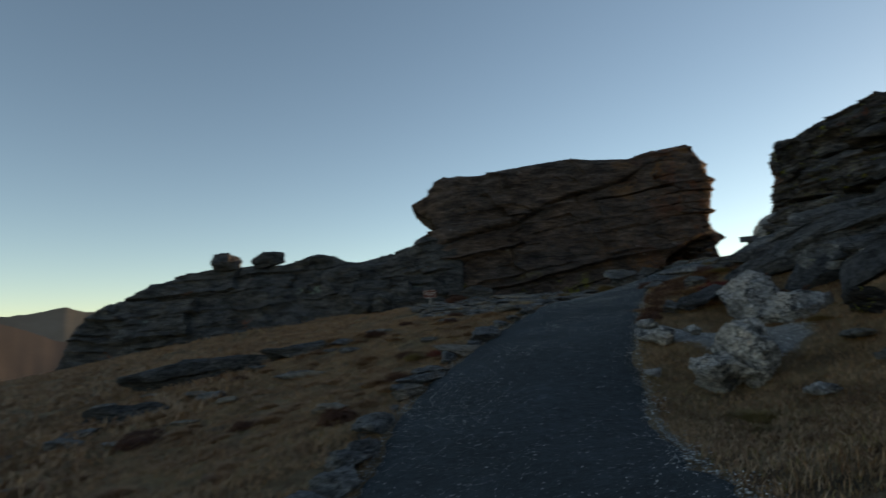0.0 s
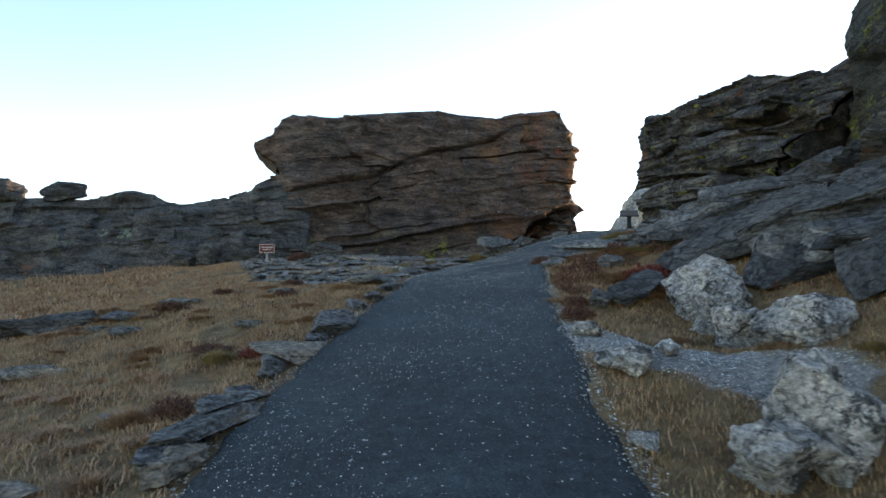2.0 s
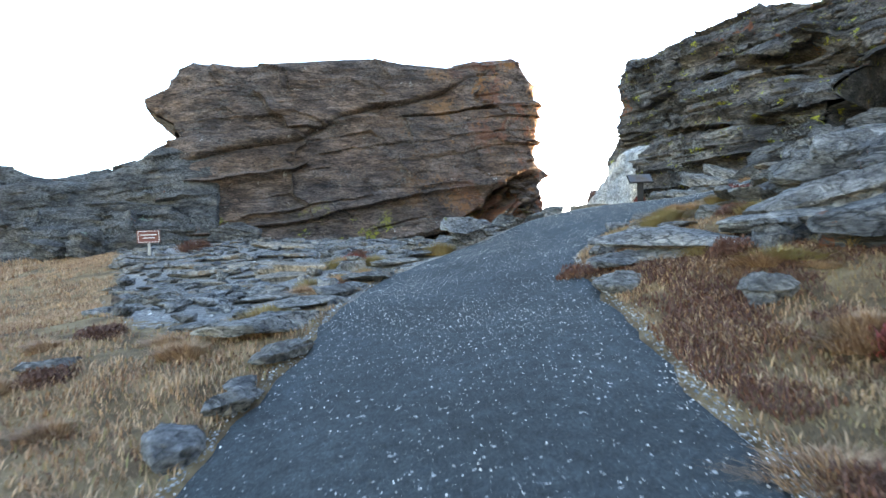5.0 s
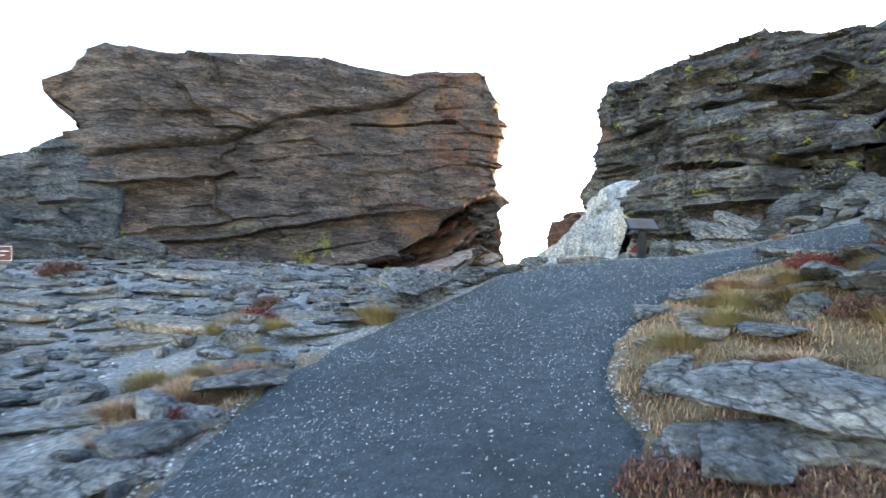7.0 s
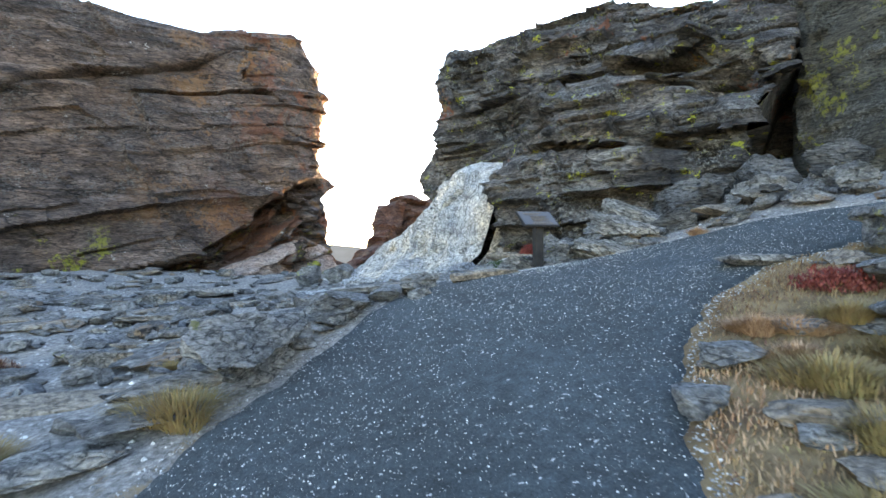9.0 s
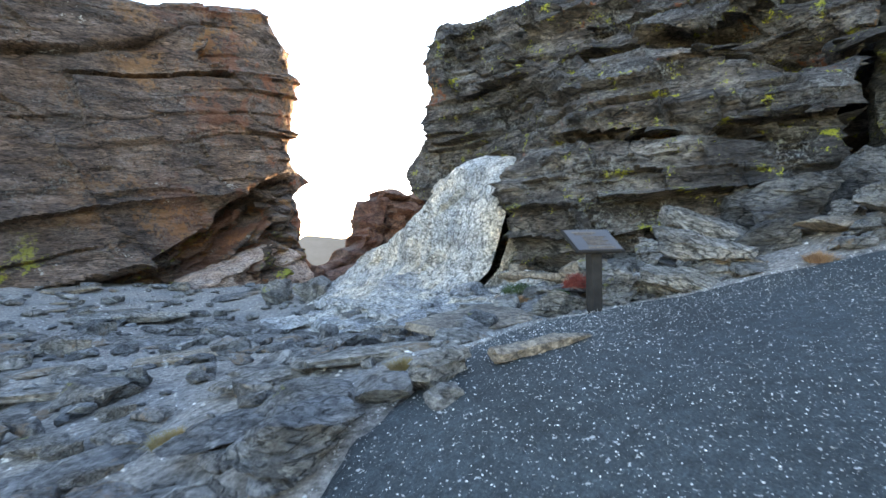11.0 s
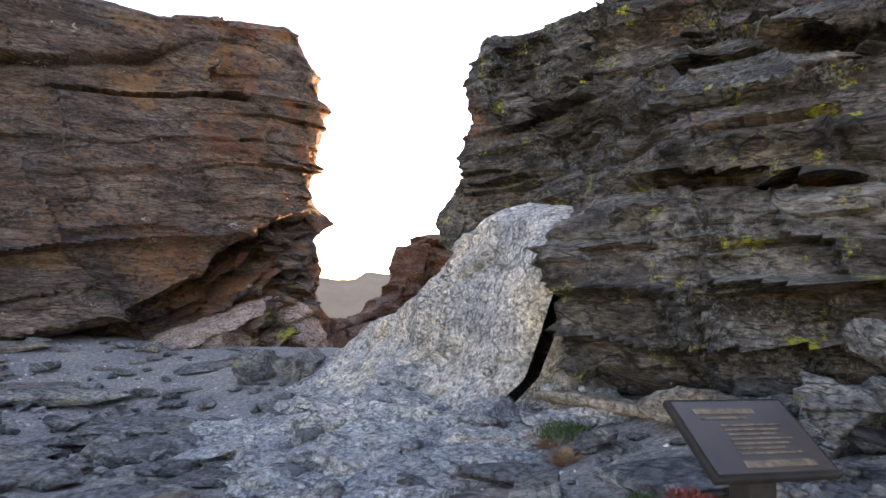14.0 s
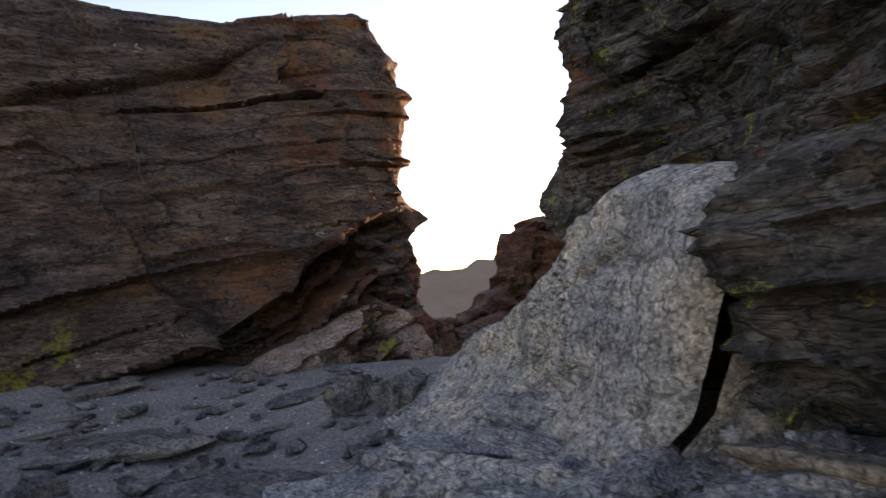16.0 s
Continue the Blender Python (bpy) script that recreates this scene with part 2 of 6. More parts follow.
asphalt, nt, bsdf = material("worn_asphalt")
v = coords(nt)
col = ramp(nt, tex_noise(nt, v, 60, 4, 0.7), [(0.35, (0.017, 0.023, 0.027)), (0.6, (0.039, 0.05, 0.057)), (0.75, (0.1, 0.107, 0.113))])
col = mix(nt, 1.0, col, ramp(nt, tex_noise(nt, v, 0.8, 5, 0.65), [(0.3, 0.7), (0.7, 1.3)]), "MULTIPLY")
col = mix(nt, 1.0, col, ramp(nt, tex_noise(nt, v, 9, 6, 0.75), [(0.35, 0.65), (0.65, 1.35)]), "MULTIPLY")
col = mix(nt, ramp(nt, tex_noise(nt, v, 26, 2, 0.5), [(0.69, 0.0), (0.71, 1.0)]), col, (0.34, 0.34, 0.34))
nt.links.new(col, bsdf.inputs["Base Color"])
bsdf.inputs["Roughness"].default_value = 0.85
bump(nt, bsdf, maths(nt, "ADD", tex_noise(nt, v, 70, 4, 0.8), maths(nt, "MULTIPLY", tex_noise(nt, v, 12, 5, 0.7), 2.0)), 1.0, 0.016)

chip_white, nt, bsdf = material("pale_gravel")
info = nt.nodes.new("ShaderNodeNewGeometry")
nt.links.new(ramp(nt, info.outputs["Random Per Island"], [(0.0, (0.08, 0.08, 0.085)), (0.5, (0.27, 0.27, 0.27)), (0.82, (0.55, 0.54, 0.53)), (1.0, (0.8, 0.79, 0.77))]), bsdf.inputs["Base Color"])
bsdf.inputs["Roughness"].default_value = 0.8

chip_grey, nt, bsdf = material("grey_gravel")
info = nt.nodes.new("ShaderNodeNewGeometry")
nt.links.new(ramp(nt, info.outputs["Random Per Island"], [(0.0, (0.08, 0.08, 0.08)), (0.6, (0.24, 0.235, 0.23)), (0.92, (0.4, 0.38, 0.36)), (1.0, (0.65, 0.62, 0.6))]), bsdf.inputs["Base Color"])

soil, nt, bsdf = material("tundra_soil")
v = coords(nt)
att = nt.nodes.new("ShaderNodeAttribute")
att.attribute_name = "gravel"
grassy = ramp(nt, tex_noise(nt, v, 2.2, 8, 0.7), [(0.3, (0.045, 0.03, 0.017)), (0.48, (0.145, 0.095, 0.05)), (0.62, (0.24, 0.165, 0.088)), (0.75, (0.17, 0.125, 0.06))])
grassy = mix(nt, ramp(nt, tex_noise(nt, v, 0.7, 6, 0.7), [(0.57, 0.0), (0.66, 0.6)]), grassy, (0.07, 0.03, 0.02))
grit = ramp(nt, tex_noise(nt, v, 18, 6, 0.75), [(0.34, (0.085, 0.083, 0.081)), (0.5, (0.215, 0.207, 0.2)), (0.68, (0.41, 0.395, 0.38))])
grit = mix(nt, 1.0, grit, ramp(nt, tex_noise(nt, v, 1.1, 5, 0.6), [(0.3, (0.7, 0.72, 0.76)), (0.7, (1.1, 1.02, 0.95))]), "MULTIPLY")
edge = maths(nt, "ADD", att.outputs["Fac"], maths(nt, "MULTIPLY", maths(nt, "SUBTRACT", tex_noise(nt, v, 5, 6, 0.7), 0.5), 1.2))
nt.links.new(mix(nt, ramp(nt, edge, [(0.4, 0.0), (0.6, 1.0)]), grassy, grit), bsdf.inputs["Base Color"])
bsdf.inputs["Roughness"].default_value = 0.95
bump(nt, bsdf, tex_noise(nt, v, 25, 6, 0.8), 1.0, 0.03)


def leaf_material(name, stops):
    m, nt, bsdf = material(name)
    g = nt.nodes.new("ShaderNodeNewGeometry")
    n = tex_noise(nt, coords(nt), 1.3, 5, 0.65)
    f = maths(nt, "ADD", maths(nt, "MULTIPLY", g.outputs["Random Per Island"], 0.42), maths(nt, "MULTIPLY", ramp(nt, n, [(0.3, 0.0), (0.7, 1.0)]), 0.5))
    nt.links.new(ramp(nt, f, stops), bsdf.inputs["Base Color"])
    bsdf.inputs["Roughness"].default_value = 0.8
    return m


straw = leaf_material("dry_grass", [(0.1, (0.13, 0.062, 0.036)), (0.35, (0.25, 0.138, 0.078)), (0.62, (0.4, 0.262, 0.16)), (0.8, (0.27, 0.168, 0.095))])
# Copy of the dry grass, browner and darkened for the shade above the path.
shaded_straw = leaf_material("shaded_brown_grass", [(0.1, (0.08, 0.038, 0.022)), (0.4, (0.16, 0.095, 0.047)), (0.62, (0.25, 0.17, 0.09)), (0.8, (0.17, 0.115, 0.058))])
straw_green = leaf_material("yellow_green_grass", [(0.1, (0.14, 0.085, 0.04)), (0.45, (0.23, 0.165, 0.075)), (0.7, (0.2, 0.165, 0.065)), (0.9, (0.33, 0.25, 0.14))])
red_leaf = leaf_material("red_shrub_leaves", [(0.1, (0.05, 0.022, 0.016)), (0.5, (0.105, 0.045, 0.03)), (0.8, (0.17, 0.1, 0.055))])
crimson_leaf = leaf_material("crimson_shrub_leaves", [(0.1, (0.07, 0.015, 0.013)), (0.5, (0.15, 0.03, 0.024)), (0.8, (0.2, 0.06, 0.04))])
green_leaf = leaf_material("green_shrub_leaves", [(0.2, (0.024, 0.04, 0.016)), (0.6, (0.048, 0.08, 0.028)), (0.9, (0.08, 0.104, 0.04))])

steel, nt, bsdf = material("dark_painted_steel")
nt.links.new(ramp(nt, tex_noise(nt, coords(nt), 6, 6, 0.7), [(0.35, (0.012, 0.011, 0.011)), (0.7, (0.028, 0.025, 0.024))]), bsdf.inputs["Base Color"])
bsdf.inputs["Roughness"].default_value, bsdf.inputs["Specular IOR Level"].default_value = 0.75, 0.12
panel_paint, nt, bsdf = material("faded_brown_panel")
nt.links.new(ramp(nt, tex_noise(nt, coords(nt), 3, 6, 0.7), [(0.35, (0.018, 0.014, 0.013)), (0.7, (0.042, 0.03, 0.025))]), bsdf.inputs["Base Color"])
bsdf.inputs["Roughness"].default_value, bsdf.inputs["Specular IOR Level"].default_value = 0.32, 0.5
faint_lettering, nt, bsdf = material("faint_worn_print")
nt.links.new(ramp(nt, tex_noise(nt, coords(nt), 30, 4, 0.7), [(0.35, (0.05, 0.035, 0.028)), (0.7, (0.15, 0.115, 0.08))]), bsdf.inputs["Base Color"])
sign_brown, nt, bsdf = material("brown_sign_paint")
nt.links.new(ramp(nt, tex_noise(nt, coords(nt), 8, 5, 0.7), [(0.3, (0.1, 0.03, 0.022)), (0.7, (0.15, 0.05, 0.035))]), bsdf.inputs["Base Color"])
white_paint, nt, bsdf = material("weathered_white_paint")
nt.links.new(ramp(nt, tex_noise(nt, coords(nt), 12, 5, 0.7), [(0.3, (0.55, 0.53, 0.5)), (0.7, (0.8, 0.78, 0.75))]), bsdf.inputs["Base Color"])
wood, nt, bsdf = material("grey_weathered_post")
nt.links.new(ramp(nt, tex_noise(nt, coords(nt, (8, 8, 1)), 4, 6, 0.7), [(0.3, (0.16, 0.14, 0.12)), (0.7, (0.4, 0.37, 0.34))]), bsdf.inputs["Base Color"])


# Faint emission on the slope stands in for sunlit haze before it.
def haze_glow_material(name, colour, glow, amount):
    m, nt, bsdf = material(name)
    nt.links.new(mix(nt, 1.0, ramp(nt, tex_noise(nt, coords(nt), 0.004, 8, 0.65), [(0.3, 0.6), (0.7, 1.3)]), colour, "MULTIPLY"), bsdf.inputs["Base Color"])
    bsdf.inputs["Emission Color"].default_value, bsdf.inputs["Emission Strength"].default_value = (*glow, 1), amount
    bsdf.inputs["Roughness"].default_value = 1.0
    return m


# ---- the lie of the land ----
HOLLOWS = ((3.1, 5.4, 2.2, -0.634), (6, 9, 2.2, -0.337), (-1.3, 15.7, 3.5, 0.529), (11.8, 24.3, 3, -0.382), (10, 29, 3.5, -0.592),
           (8, 19.5, 2, 0.304), (13.5, 18, 2.2, 0.228), (4.4, 10.3, 1.6, -0.081), (0, 28, 5, 0.434), (4.4, 8.9, 1.2, -0.45), (3.2, 6.6, 1.0, -0.2))


def land(x, y):
    """Height of the ground: a hillside that climbs to the rocks, falls away to the left and levels out between the outcrops."""
    x, y = np.asarray(x, float), np.asarray(y, float)
    cx, cy = np.clip(x, -24, 17), np.clip(y, -4, 42)
    X, Y = cx / 10, (cy - 15) / 10
    z = (1.4 + 1.761 * X + 0.642 * Y + 0.468 * X * X - 0.518 * X * Y - 0.056 * Y * Y - 0.036 * X ** 3 - 0.457 * X * X * Y
         - 0.039 * X * Y * Y + 0.085 * Y ** 3)
    for a, b, w, amount in HOLLOWS:
        z = z + amount * np.exp(-((cx - a) ** 2 + (cy - b) ** 2) / w ** 2)
    out = np.hypot(x - cx, y - cy)
    fall = np.where((x > 17) & (y < 30), 0.02, 0.3) * out
    return z - np.minimum(fall, 260 * (1 - np.exp(-out / 500)) + fall * 0.12)


LEFT_EDGE = ((-0.85, -4), (-0.75, 0), (-0.65, 3), (-0.55, 6.3), (-0.3, 7.7), (0.55, 10.3), (1.3, 12.1), (2.05, 13.9), (2.75, 15.7),
             (3.65, 17.5), (4.65, 18.6), (5.6, 19.1), (7.0, 19.8), (8.6, 20.5), (9.9, 20.9), (10.7, 20.1), (11.3, 19.5), (11.8, 19.0), (12.1, 18.3), (12.5, 17.2), (13.0, 15.8), (13.6, 14.4))
RIGHT_EDGE = ((1.2, -4), (1.25, 0), (1.4, 3.2), (1.75, 5.2), (2.1, 6.8), (2.5, 8.2), (3.0, 9.6), (3.5, 11.0), (4.05, 12.4), (4.75, 14.0),
              (5.35, 15.2), (6.1, 16.05), (7.1, 16.7), (8.2, 17.1), (9.2, 17.35), (10.2, 17.3), (10.9, 16.8), (11.4, 16.1), (11.9, 15.2), (12.4, 14.0))


def inside_path(x, y, margin=0.0):
    """How far a place lies inside the path's edges (negative outside), roughly, in metres."""
    poly = np.array(list(LEFT_EDGE) + list(RIGHT_EDGE)[::-1])
    x, y = np.asarray(x, float), np.asarray(y, float)
    inside = np.zeros(x.shape, bool)
    near = np.full(x.shape, 1e9)
    for (x0, y0), (x1, y1) in zip(poly, np.roll(poly, -1, 0)):
        cross = ((y0 > y) != (y1 > y)) & (x < (x1 - x0) * (y - y0) / (y1 - y0 + 1e-12) + x0)
        inside ^= cross
        k = np.clip(((x - x0) * (x1 - x0) + (y - y0) * (y1 - y0)) / ((x1 - x0) ** 2 + (y1 - y0) ** 2), 0, 1)
        near = np.minimum(near, np.hypot(x - x0 - k * (x1 - x0), y - y0 - k * (y1 - y0)))
    return np.where(inside, near, -near) + margin


def rubble(x, y):
    """0 in the meadow, 1 on the bare gravel and ledges in front of the big rocks."""
    x, y = np.asarray(x, float), np.asarray(y, float)
    edge = 14.2 + 0.1 * (x - 1.8) ** 2 + np.where(x > 3, 2.2, 0) + np.where(x > 5, 30, 0)
    left = np.clip((y - edge) / 2.5, 0, 1) * np.clip((x - 0.45 + 0.13 * (y - 15)) / 1.0 + 0.5, 0, 1)
    back = np.clip((y - 18.4 - 0.1 * (x - 8) + np.clip(x - 10, 0, 4) * 1.1) / 1.2, 0, 1) * (x > 4.2)
    k = np.clip(((x - 2.7) * 1.1 + (y - 9.2) * -1.9) / (1.1 ** 2 + 1.9 ** 2), 0, 1)
    trail = np.exp(-(((x - 2.7 - 1.1 * k) ** 2 + (y - 9.2 + 1.9 * k) ** 2) / 0.45 ** 2))
    return np.clip(np.maximum(np.maximum(left, back), trail * 1.3), 0, 1)


def surface(x, y):
    x, y = np.asarray(x, float), np.asarray(y, float)
    P = np.stack([x.ravel(), y.ravel(), np.zeros(x.size)], 1)
    rough = np.clip(-inside_path(x, y) / 0.5, 0, 1)
    n = fbm(P * 0.6, 4, 3).reshape(x.shape) * 0.09 + fbm(P * 2.7, 3, 8).reshape(x.shape) * 0.035
    return land(x, y) + n * rough - 0.03 * (rough <= 0)


def ground_z(x, y):
    return float(surface(np.array([x]), np.array([y]))[0])


def mesh_object(name, verts, faces, mat, parent=None, sharp=None, smooth=True):
    me = bpy.data.meshes.new(name)
    me.from_pydata(verts if isinstance(verts, list) else verts.tolist(), [], faces if isinstance(faces, list) else faces.tolist())
    me.materials.append(mat)
    if smooth:
        me.polygons.foreach_set("use_smooth", [True] * len(me.polygons))
        if sharp:
            me.set_sharp_from_angle(angle=radians(sharp))
    ob = new(name, me)
    if parent:
        ob.parent = parent
    return ob


def part(name, bm, mat, parent, label=""):
    me = bpy.data.meshes.new(name)
    bm.to_mesh(me)
    bm.free()
    me.materials.append(mat)
    ob = new(name, me)
    ob.parent = parent
    return tagged(ob, label) if label else ob


def grid_faces(nu, nv, wrap=False):
    """Quads of a grid whose vertex (i, j) is number i * nv + j."""
    i, j = np.meshgrid(np.arange(nu - 1), np.arange(nv if wrap else nv - 1), indexing="ij")
    j2 = (j + 1) % nv
    return np.stack([i * nv + j, (i + 1) * nv + j, (i + 1) * nv + j2, i * nv + j2], -1).reshape(-1, 4)


def spread(low, high, step, far):
    """Even steps from low to high, then ever wider ones out to far on both sides."""
    mid = np.arange(low, high, step)
    out = []
    d, k = step, 0.0
    while k < far:
        d *= 1.22
        k += d
        out.append(k)
    out = np.array(out)
    return np.concatenate([(low - out)[::-1], mid, mid[-1] + out])


gx, gy = np.meshgrid(spread(-12, 17, 0.11, 3500), spread(-3, 38, 0.11, 3500), indexing="ij")
gz = surface(gx, gy)
ground = mesh_object("ground", np.stack([gx.ravel(), gy.ravel(), gz.ravel()], 1), grid_faces(*gx.shape), soil)
att = ground.data.attributes.new("gravel", "FLOAT", "POINT")
att.data.foreach_set("value", rubble(gx, gy).ravel())
tagged(ground, "dry brown tundra turf and grey gravel on a hillside", "ground", kind="structure")


def along(points, n):
    pts = np.array(points)
    d = np.concatenate([[0], np.cumsum(np.hypot(*np.diff(pts, axis=0).T))])
    t = np.linspace(0, d[-1], n)
    k = 9
    xy = np.stack([np.interp(t, d, pts[:, 0]), np.interp(t, d, pts[:, 1])], 1)
    pad = np.pad(xy, ((k, k), (0, 0)), "edge")
    return np.stack([np.convolve(pad[:, c], np.ones(2 * k + 1) / (2 * k + 1), "valid") for c in (0, 1)], 1)


n_along, n_across = 420, 34
le, re = along(LEFT_EDGE, n_along), along(RIGHT_EDGE, n_along)
k = np.arange(n_along) * 0.09
wob = lambda seed, a: a * fbm(np.stack([k * 2.2, k * 0 + seed, k * 0], 1), 4, seed)
across = (re - le) / np.linalg.norm(re - le, axis=1)[:, None]
le, re = le + across * wob(2, 0.13)[:, None], re + across * wob(5, 0.13)[:, None]
w = np.linspace(0, 1, n_across)
pxy = le[:, None, :] * (1 - w)[None, :, None] + re[:, None, :] * w[None, :, None]
pz = land(pxy[..., 0], pxy[..., 1]) + 0.025 + 0.012 * fbm(np.concatenate([pxy.reshape(-1, 2) * 1.3, np.zeros((pxy.size // 2, 1))], 1), 3, 4).reshape(pxy.shape[:2])
pz -= 0.05 * np.clip(1 - np.minimum(w, 1 - w) / 0.03, 0, 1)[None, :]
pavement = mesh_object("pavement", np.concatenate([pxy.reshape(-1, 2), pz.reshape(-1, 1)], 1), grid_faces(n_along, n_across)[:, ::-1], asphalt)
tagged(pavement, "narrow worn dark asphalt footpath strewn with pale gravel", "path", kind="structure")


# ---- rocks ----
def lerped(v, table):
    t = np.array(table)
    return np.interp(v, t[:, 0], t[:, 1])


def displace(me, amount):
    """Push each vertex along its normal."""
    n = len(me.vertices)
    co, no = np.empty(n * 3), np.empty(n * 3)
    me.vertices.foreach_get("co", co)
    me.vertex_normals.foreach_get("vector", no)
    co, no = co.reshape(-1, 3), no.reshape(-1, 3)
    me.vertices.foreach_set("co", (co + no * np.array((1.0, 1.0, 0.3)) * amount(co)[:, None]).ravel())
    me.update()


def outcrop(name, mat, p0, p1, top, left, right, front, depth, step, beds, dip, seed, bottom=None, rounding=1.5, rough=0.12, cap=0.35, sharp=40):
    """A large mass of layered rock. p0, p1: the line of its crest in plan; top: its skyline as (run, z); left, right: its two ends as
    (z, run); front(run, z): how far its face stands behind (+) or before (-) that line; depth: how far it goes back."""
    p0, p1 = np.array(p0, float), np.array(p1, float)
    u = (p1 - p0) / np.linalg.norm(p1 - p0)
    n = np.array((-u[1], u[0]))
    s_left, s_right = min(s for z, s in left), max(s for z, s in right)
    a = np.linspace(0, 1, int((s_right - s_left) / step) + 1)
    s0 = s_left + a * (s_right - s_left)
    tops = lerped(s0, top)
    foot = (p0 + u * s0[:, None])
    lows = np.minimum(land(foot[:, 0], foot[:, 1]), land(foot[:, 0] - n[0] * 4, foot[:, 1] - n[1] * 4)) - 0.8 if bottom is None else np.full(len(s0), bottom)
    nc = int((tops.max() - lows.min()) / step) + 1
    nb = max(int(depth / (step * 2.5)), 6)
    c = np.linspace(0, 1, nc)
    rows = []
    for part_of in ("front", "top", "back"):
        if part_of == "front":
            cc, back = c, np.zeros(nc)
        elif part_of == "top":
            back = np.linspace(0, 1, nb + 1)[1:]
            cc = np.ones(nb)
        else:
            cc = np.linspace(1, 0, nc // 4)[1:]
            back = np.ones(len(cc))
        z = lows[:, None] + cc[None, :] * (tops - lows)[:, None]
        if part_of == "top":
            z = z - (tops - lows)[:, None] * 0.25 * (back[None, :] ** 2)
        if part_of == "back":
            z = lows[:, None] + cc[None, :] * 0.75 * (tops - lows)[:, None]
        span = s_right - s_left
        wl = np.clip(1 - a * span / 2.4, 0, 1)
        wr = np.clip(1 - (1 - a) * span / 2.4, 0, 1)
        S = s0[:, None] + wl[:, None] * (lerped(z, left) - s_left) + wr[:, None] * (lerped(z, right) - s_right)
        edge = np.minimum(a, 1 - a)[:, None] * span / rounding
        curve = np.where(edge < 1, 1 - np.clip(1 - (1 - edge) ** 3, 0, 1) ** (1 / 3), 0)
        f = front(S, z) + curve * 0.3
        f = f + cap * np.clip((cc[None, :] - 0.93) / 0.07, 0, 1) ** 2
        bk = depth + (front(S, z) + 0.5 - depth) * curve
        d = f + (np.maximum(bk, f + 0.05) - f) * back[None, :]
        xy = p0[None, None, :] + u * S[..., None] + n * d[..., None]
        rows.append(np.concatenate([xy, z[..., None]], -1))
    V = np.concatenate(rows, 1)
    ob = mesh_object(name, V.reshape(-1, 3), grid_faces(V.shape[0], V.shape[1])[:, ::-1], mat)
    def relief(P):
        run = (P[:, :2] - p0) @ u
        calm = 0.1 + 0.9 * np.clip(np.minimum(run - s_left, s_right - run) / 1.8, 0, 1)
        return calm * (strata(P, u, dip, beds, seed, step) + rough * fbm(P * 0.7, 3, seed + 41))

    displace(ob.data, relief)
    displace(ob.data, lambda P: rough * (0.16 * fbm(P * np.array((2.5, 2.5, 6.0)), 4, seed + 61) + 0.12 * np.abs(fbm(P * np.array((6.0, 6.0, 13.0)), 3, seed + 67))))
    ob.data.set_sharp_from_angle(angle=radians(sharp))
    return ob


CUBES = {}


def cube_shell(n):
    """Unit cube surface of n by n quads a side, welded."""
    if n not in CUBES:
        bm = bmesh.new()
        bmesh.ops.create_cube(bm, size=2.0)
        bmesh.ops.subdivide_edges(bm, edges=bm.edges[:], cuts=n - 1, use_grid_fill=True)
        bm.verts.index_update()
        CUBES[n] = (np.array([v.co[:] for v in bm.verts]), [[v.index for v in f.verts] for f in bm.faces])
        bm.free()
    return CUBES[n]


def stone_shape(size, seed, n=10, boxy=0.5, cuts=9, rough=0.06, beds=0.0):
    """Vertices and faces of a broken stone of that size (x, y, z in metres), resting on z = 0."""
    V, F = cube_shell(n)
    rnd = random.Random(seed)
    r = np.linalg.norm(V, axis=1)[:, None]
    P = V / r * (1 - boxy) * 1.15 + V * boxy
    for _ in range(cuts):
        d = np.array([rnd.gauss(0, 1) for _ in range(3)])
        d /= np.linalg.norm(d)
        over = np.clip(P @ d - rnd.uniform(0.6, 0.98), 0, None)
        P = P - over[:, None] * d
    Q = P * np.array(size) / 2
    m = min(size)
    off = np.array((seed * 3.1 % 50, seed * 7.7 % 50, seed * 1.3 % 50))
    nrm = P / np.linalg.norm(P, axis=1)[:, None]
    Q = Q + nrm * (rough * fbm(Q * (1.4 / max(m, 0.15)) + off, 4, seed % 97))[:, None] * m * 2
    Q = Q + nrm * (rough * 0.7 * fbm(Q * (6.0 / max(m, 0.15)) + off, 3, seed % 89))[:, None] * m
    if beds:
        side = np.stack([nrm[:, 0], nrm[:, 1], nrm[:, 2] * 0], 1)
        lay = Q[:, 2] / beds + 0.6 * value_noise(Q * 2 + off, 3)
        Q = Q + side * ((hashed(np.floor(lay), lay * 0, lay * 0, seed) - 0.5) * 0.9 * beds)[:, None]
    Q = Q * (np.array(size) / (Q.max(0) - Q.min(0)))
    Q[:, 2] -= Q[:, 2].min()
    return Q, F


def stone(name, mat, at, size, seed, yaw=0.0, tilt=(0, 0), sink=0.15, n=10, label="", group="", z=None, category="rock", lie=False, **shape):
    Q, F = stone_shape(size, seed, n, **shape)
    ob = mesh_object(name, Q, F, mat, sharp=32)
    base = ground_z(*at) if z is None else z
    ob.matrix_world = pose(at[0], at[1], base - sink * size[2], tilt[0], tilt[1], yaw)
    if lie:
        slope = Vector((float(land(at[0] - 0.3, at[1]) - land(at[0] + 0.3, at[1])) / 0.6, float(land(at[0], at[1] - 0.3) - land(at[0], at[1] + 0.3)) / 0.6, 1))
        ob.matrix_world = pose(at[0], at[1], base - sink * size[2]) @ Vector((0, 0, 1)).rotation_difference(slope).to_matrix().to_4x4() @ pose(0, 0, 0, tilt[0], tilt[1], yaw)
    return tagged(ob, label, category, group)


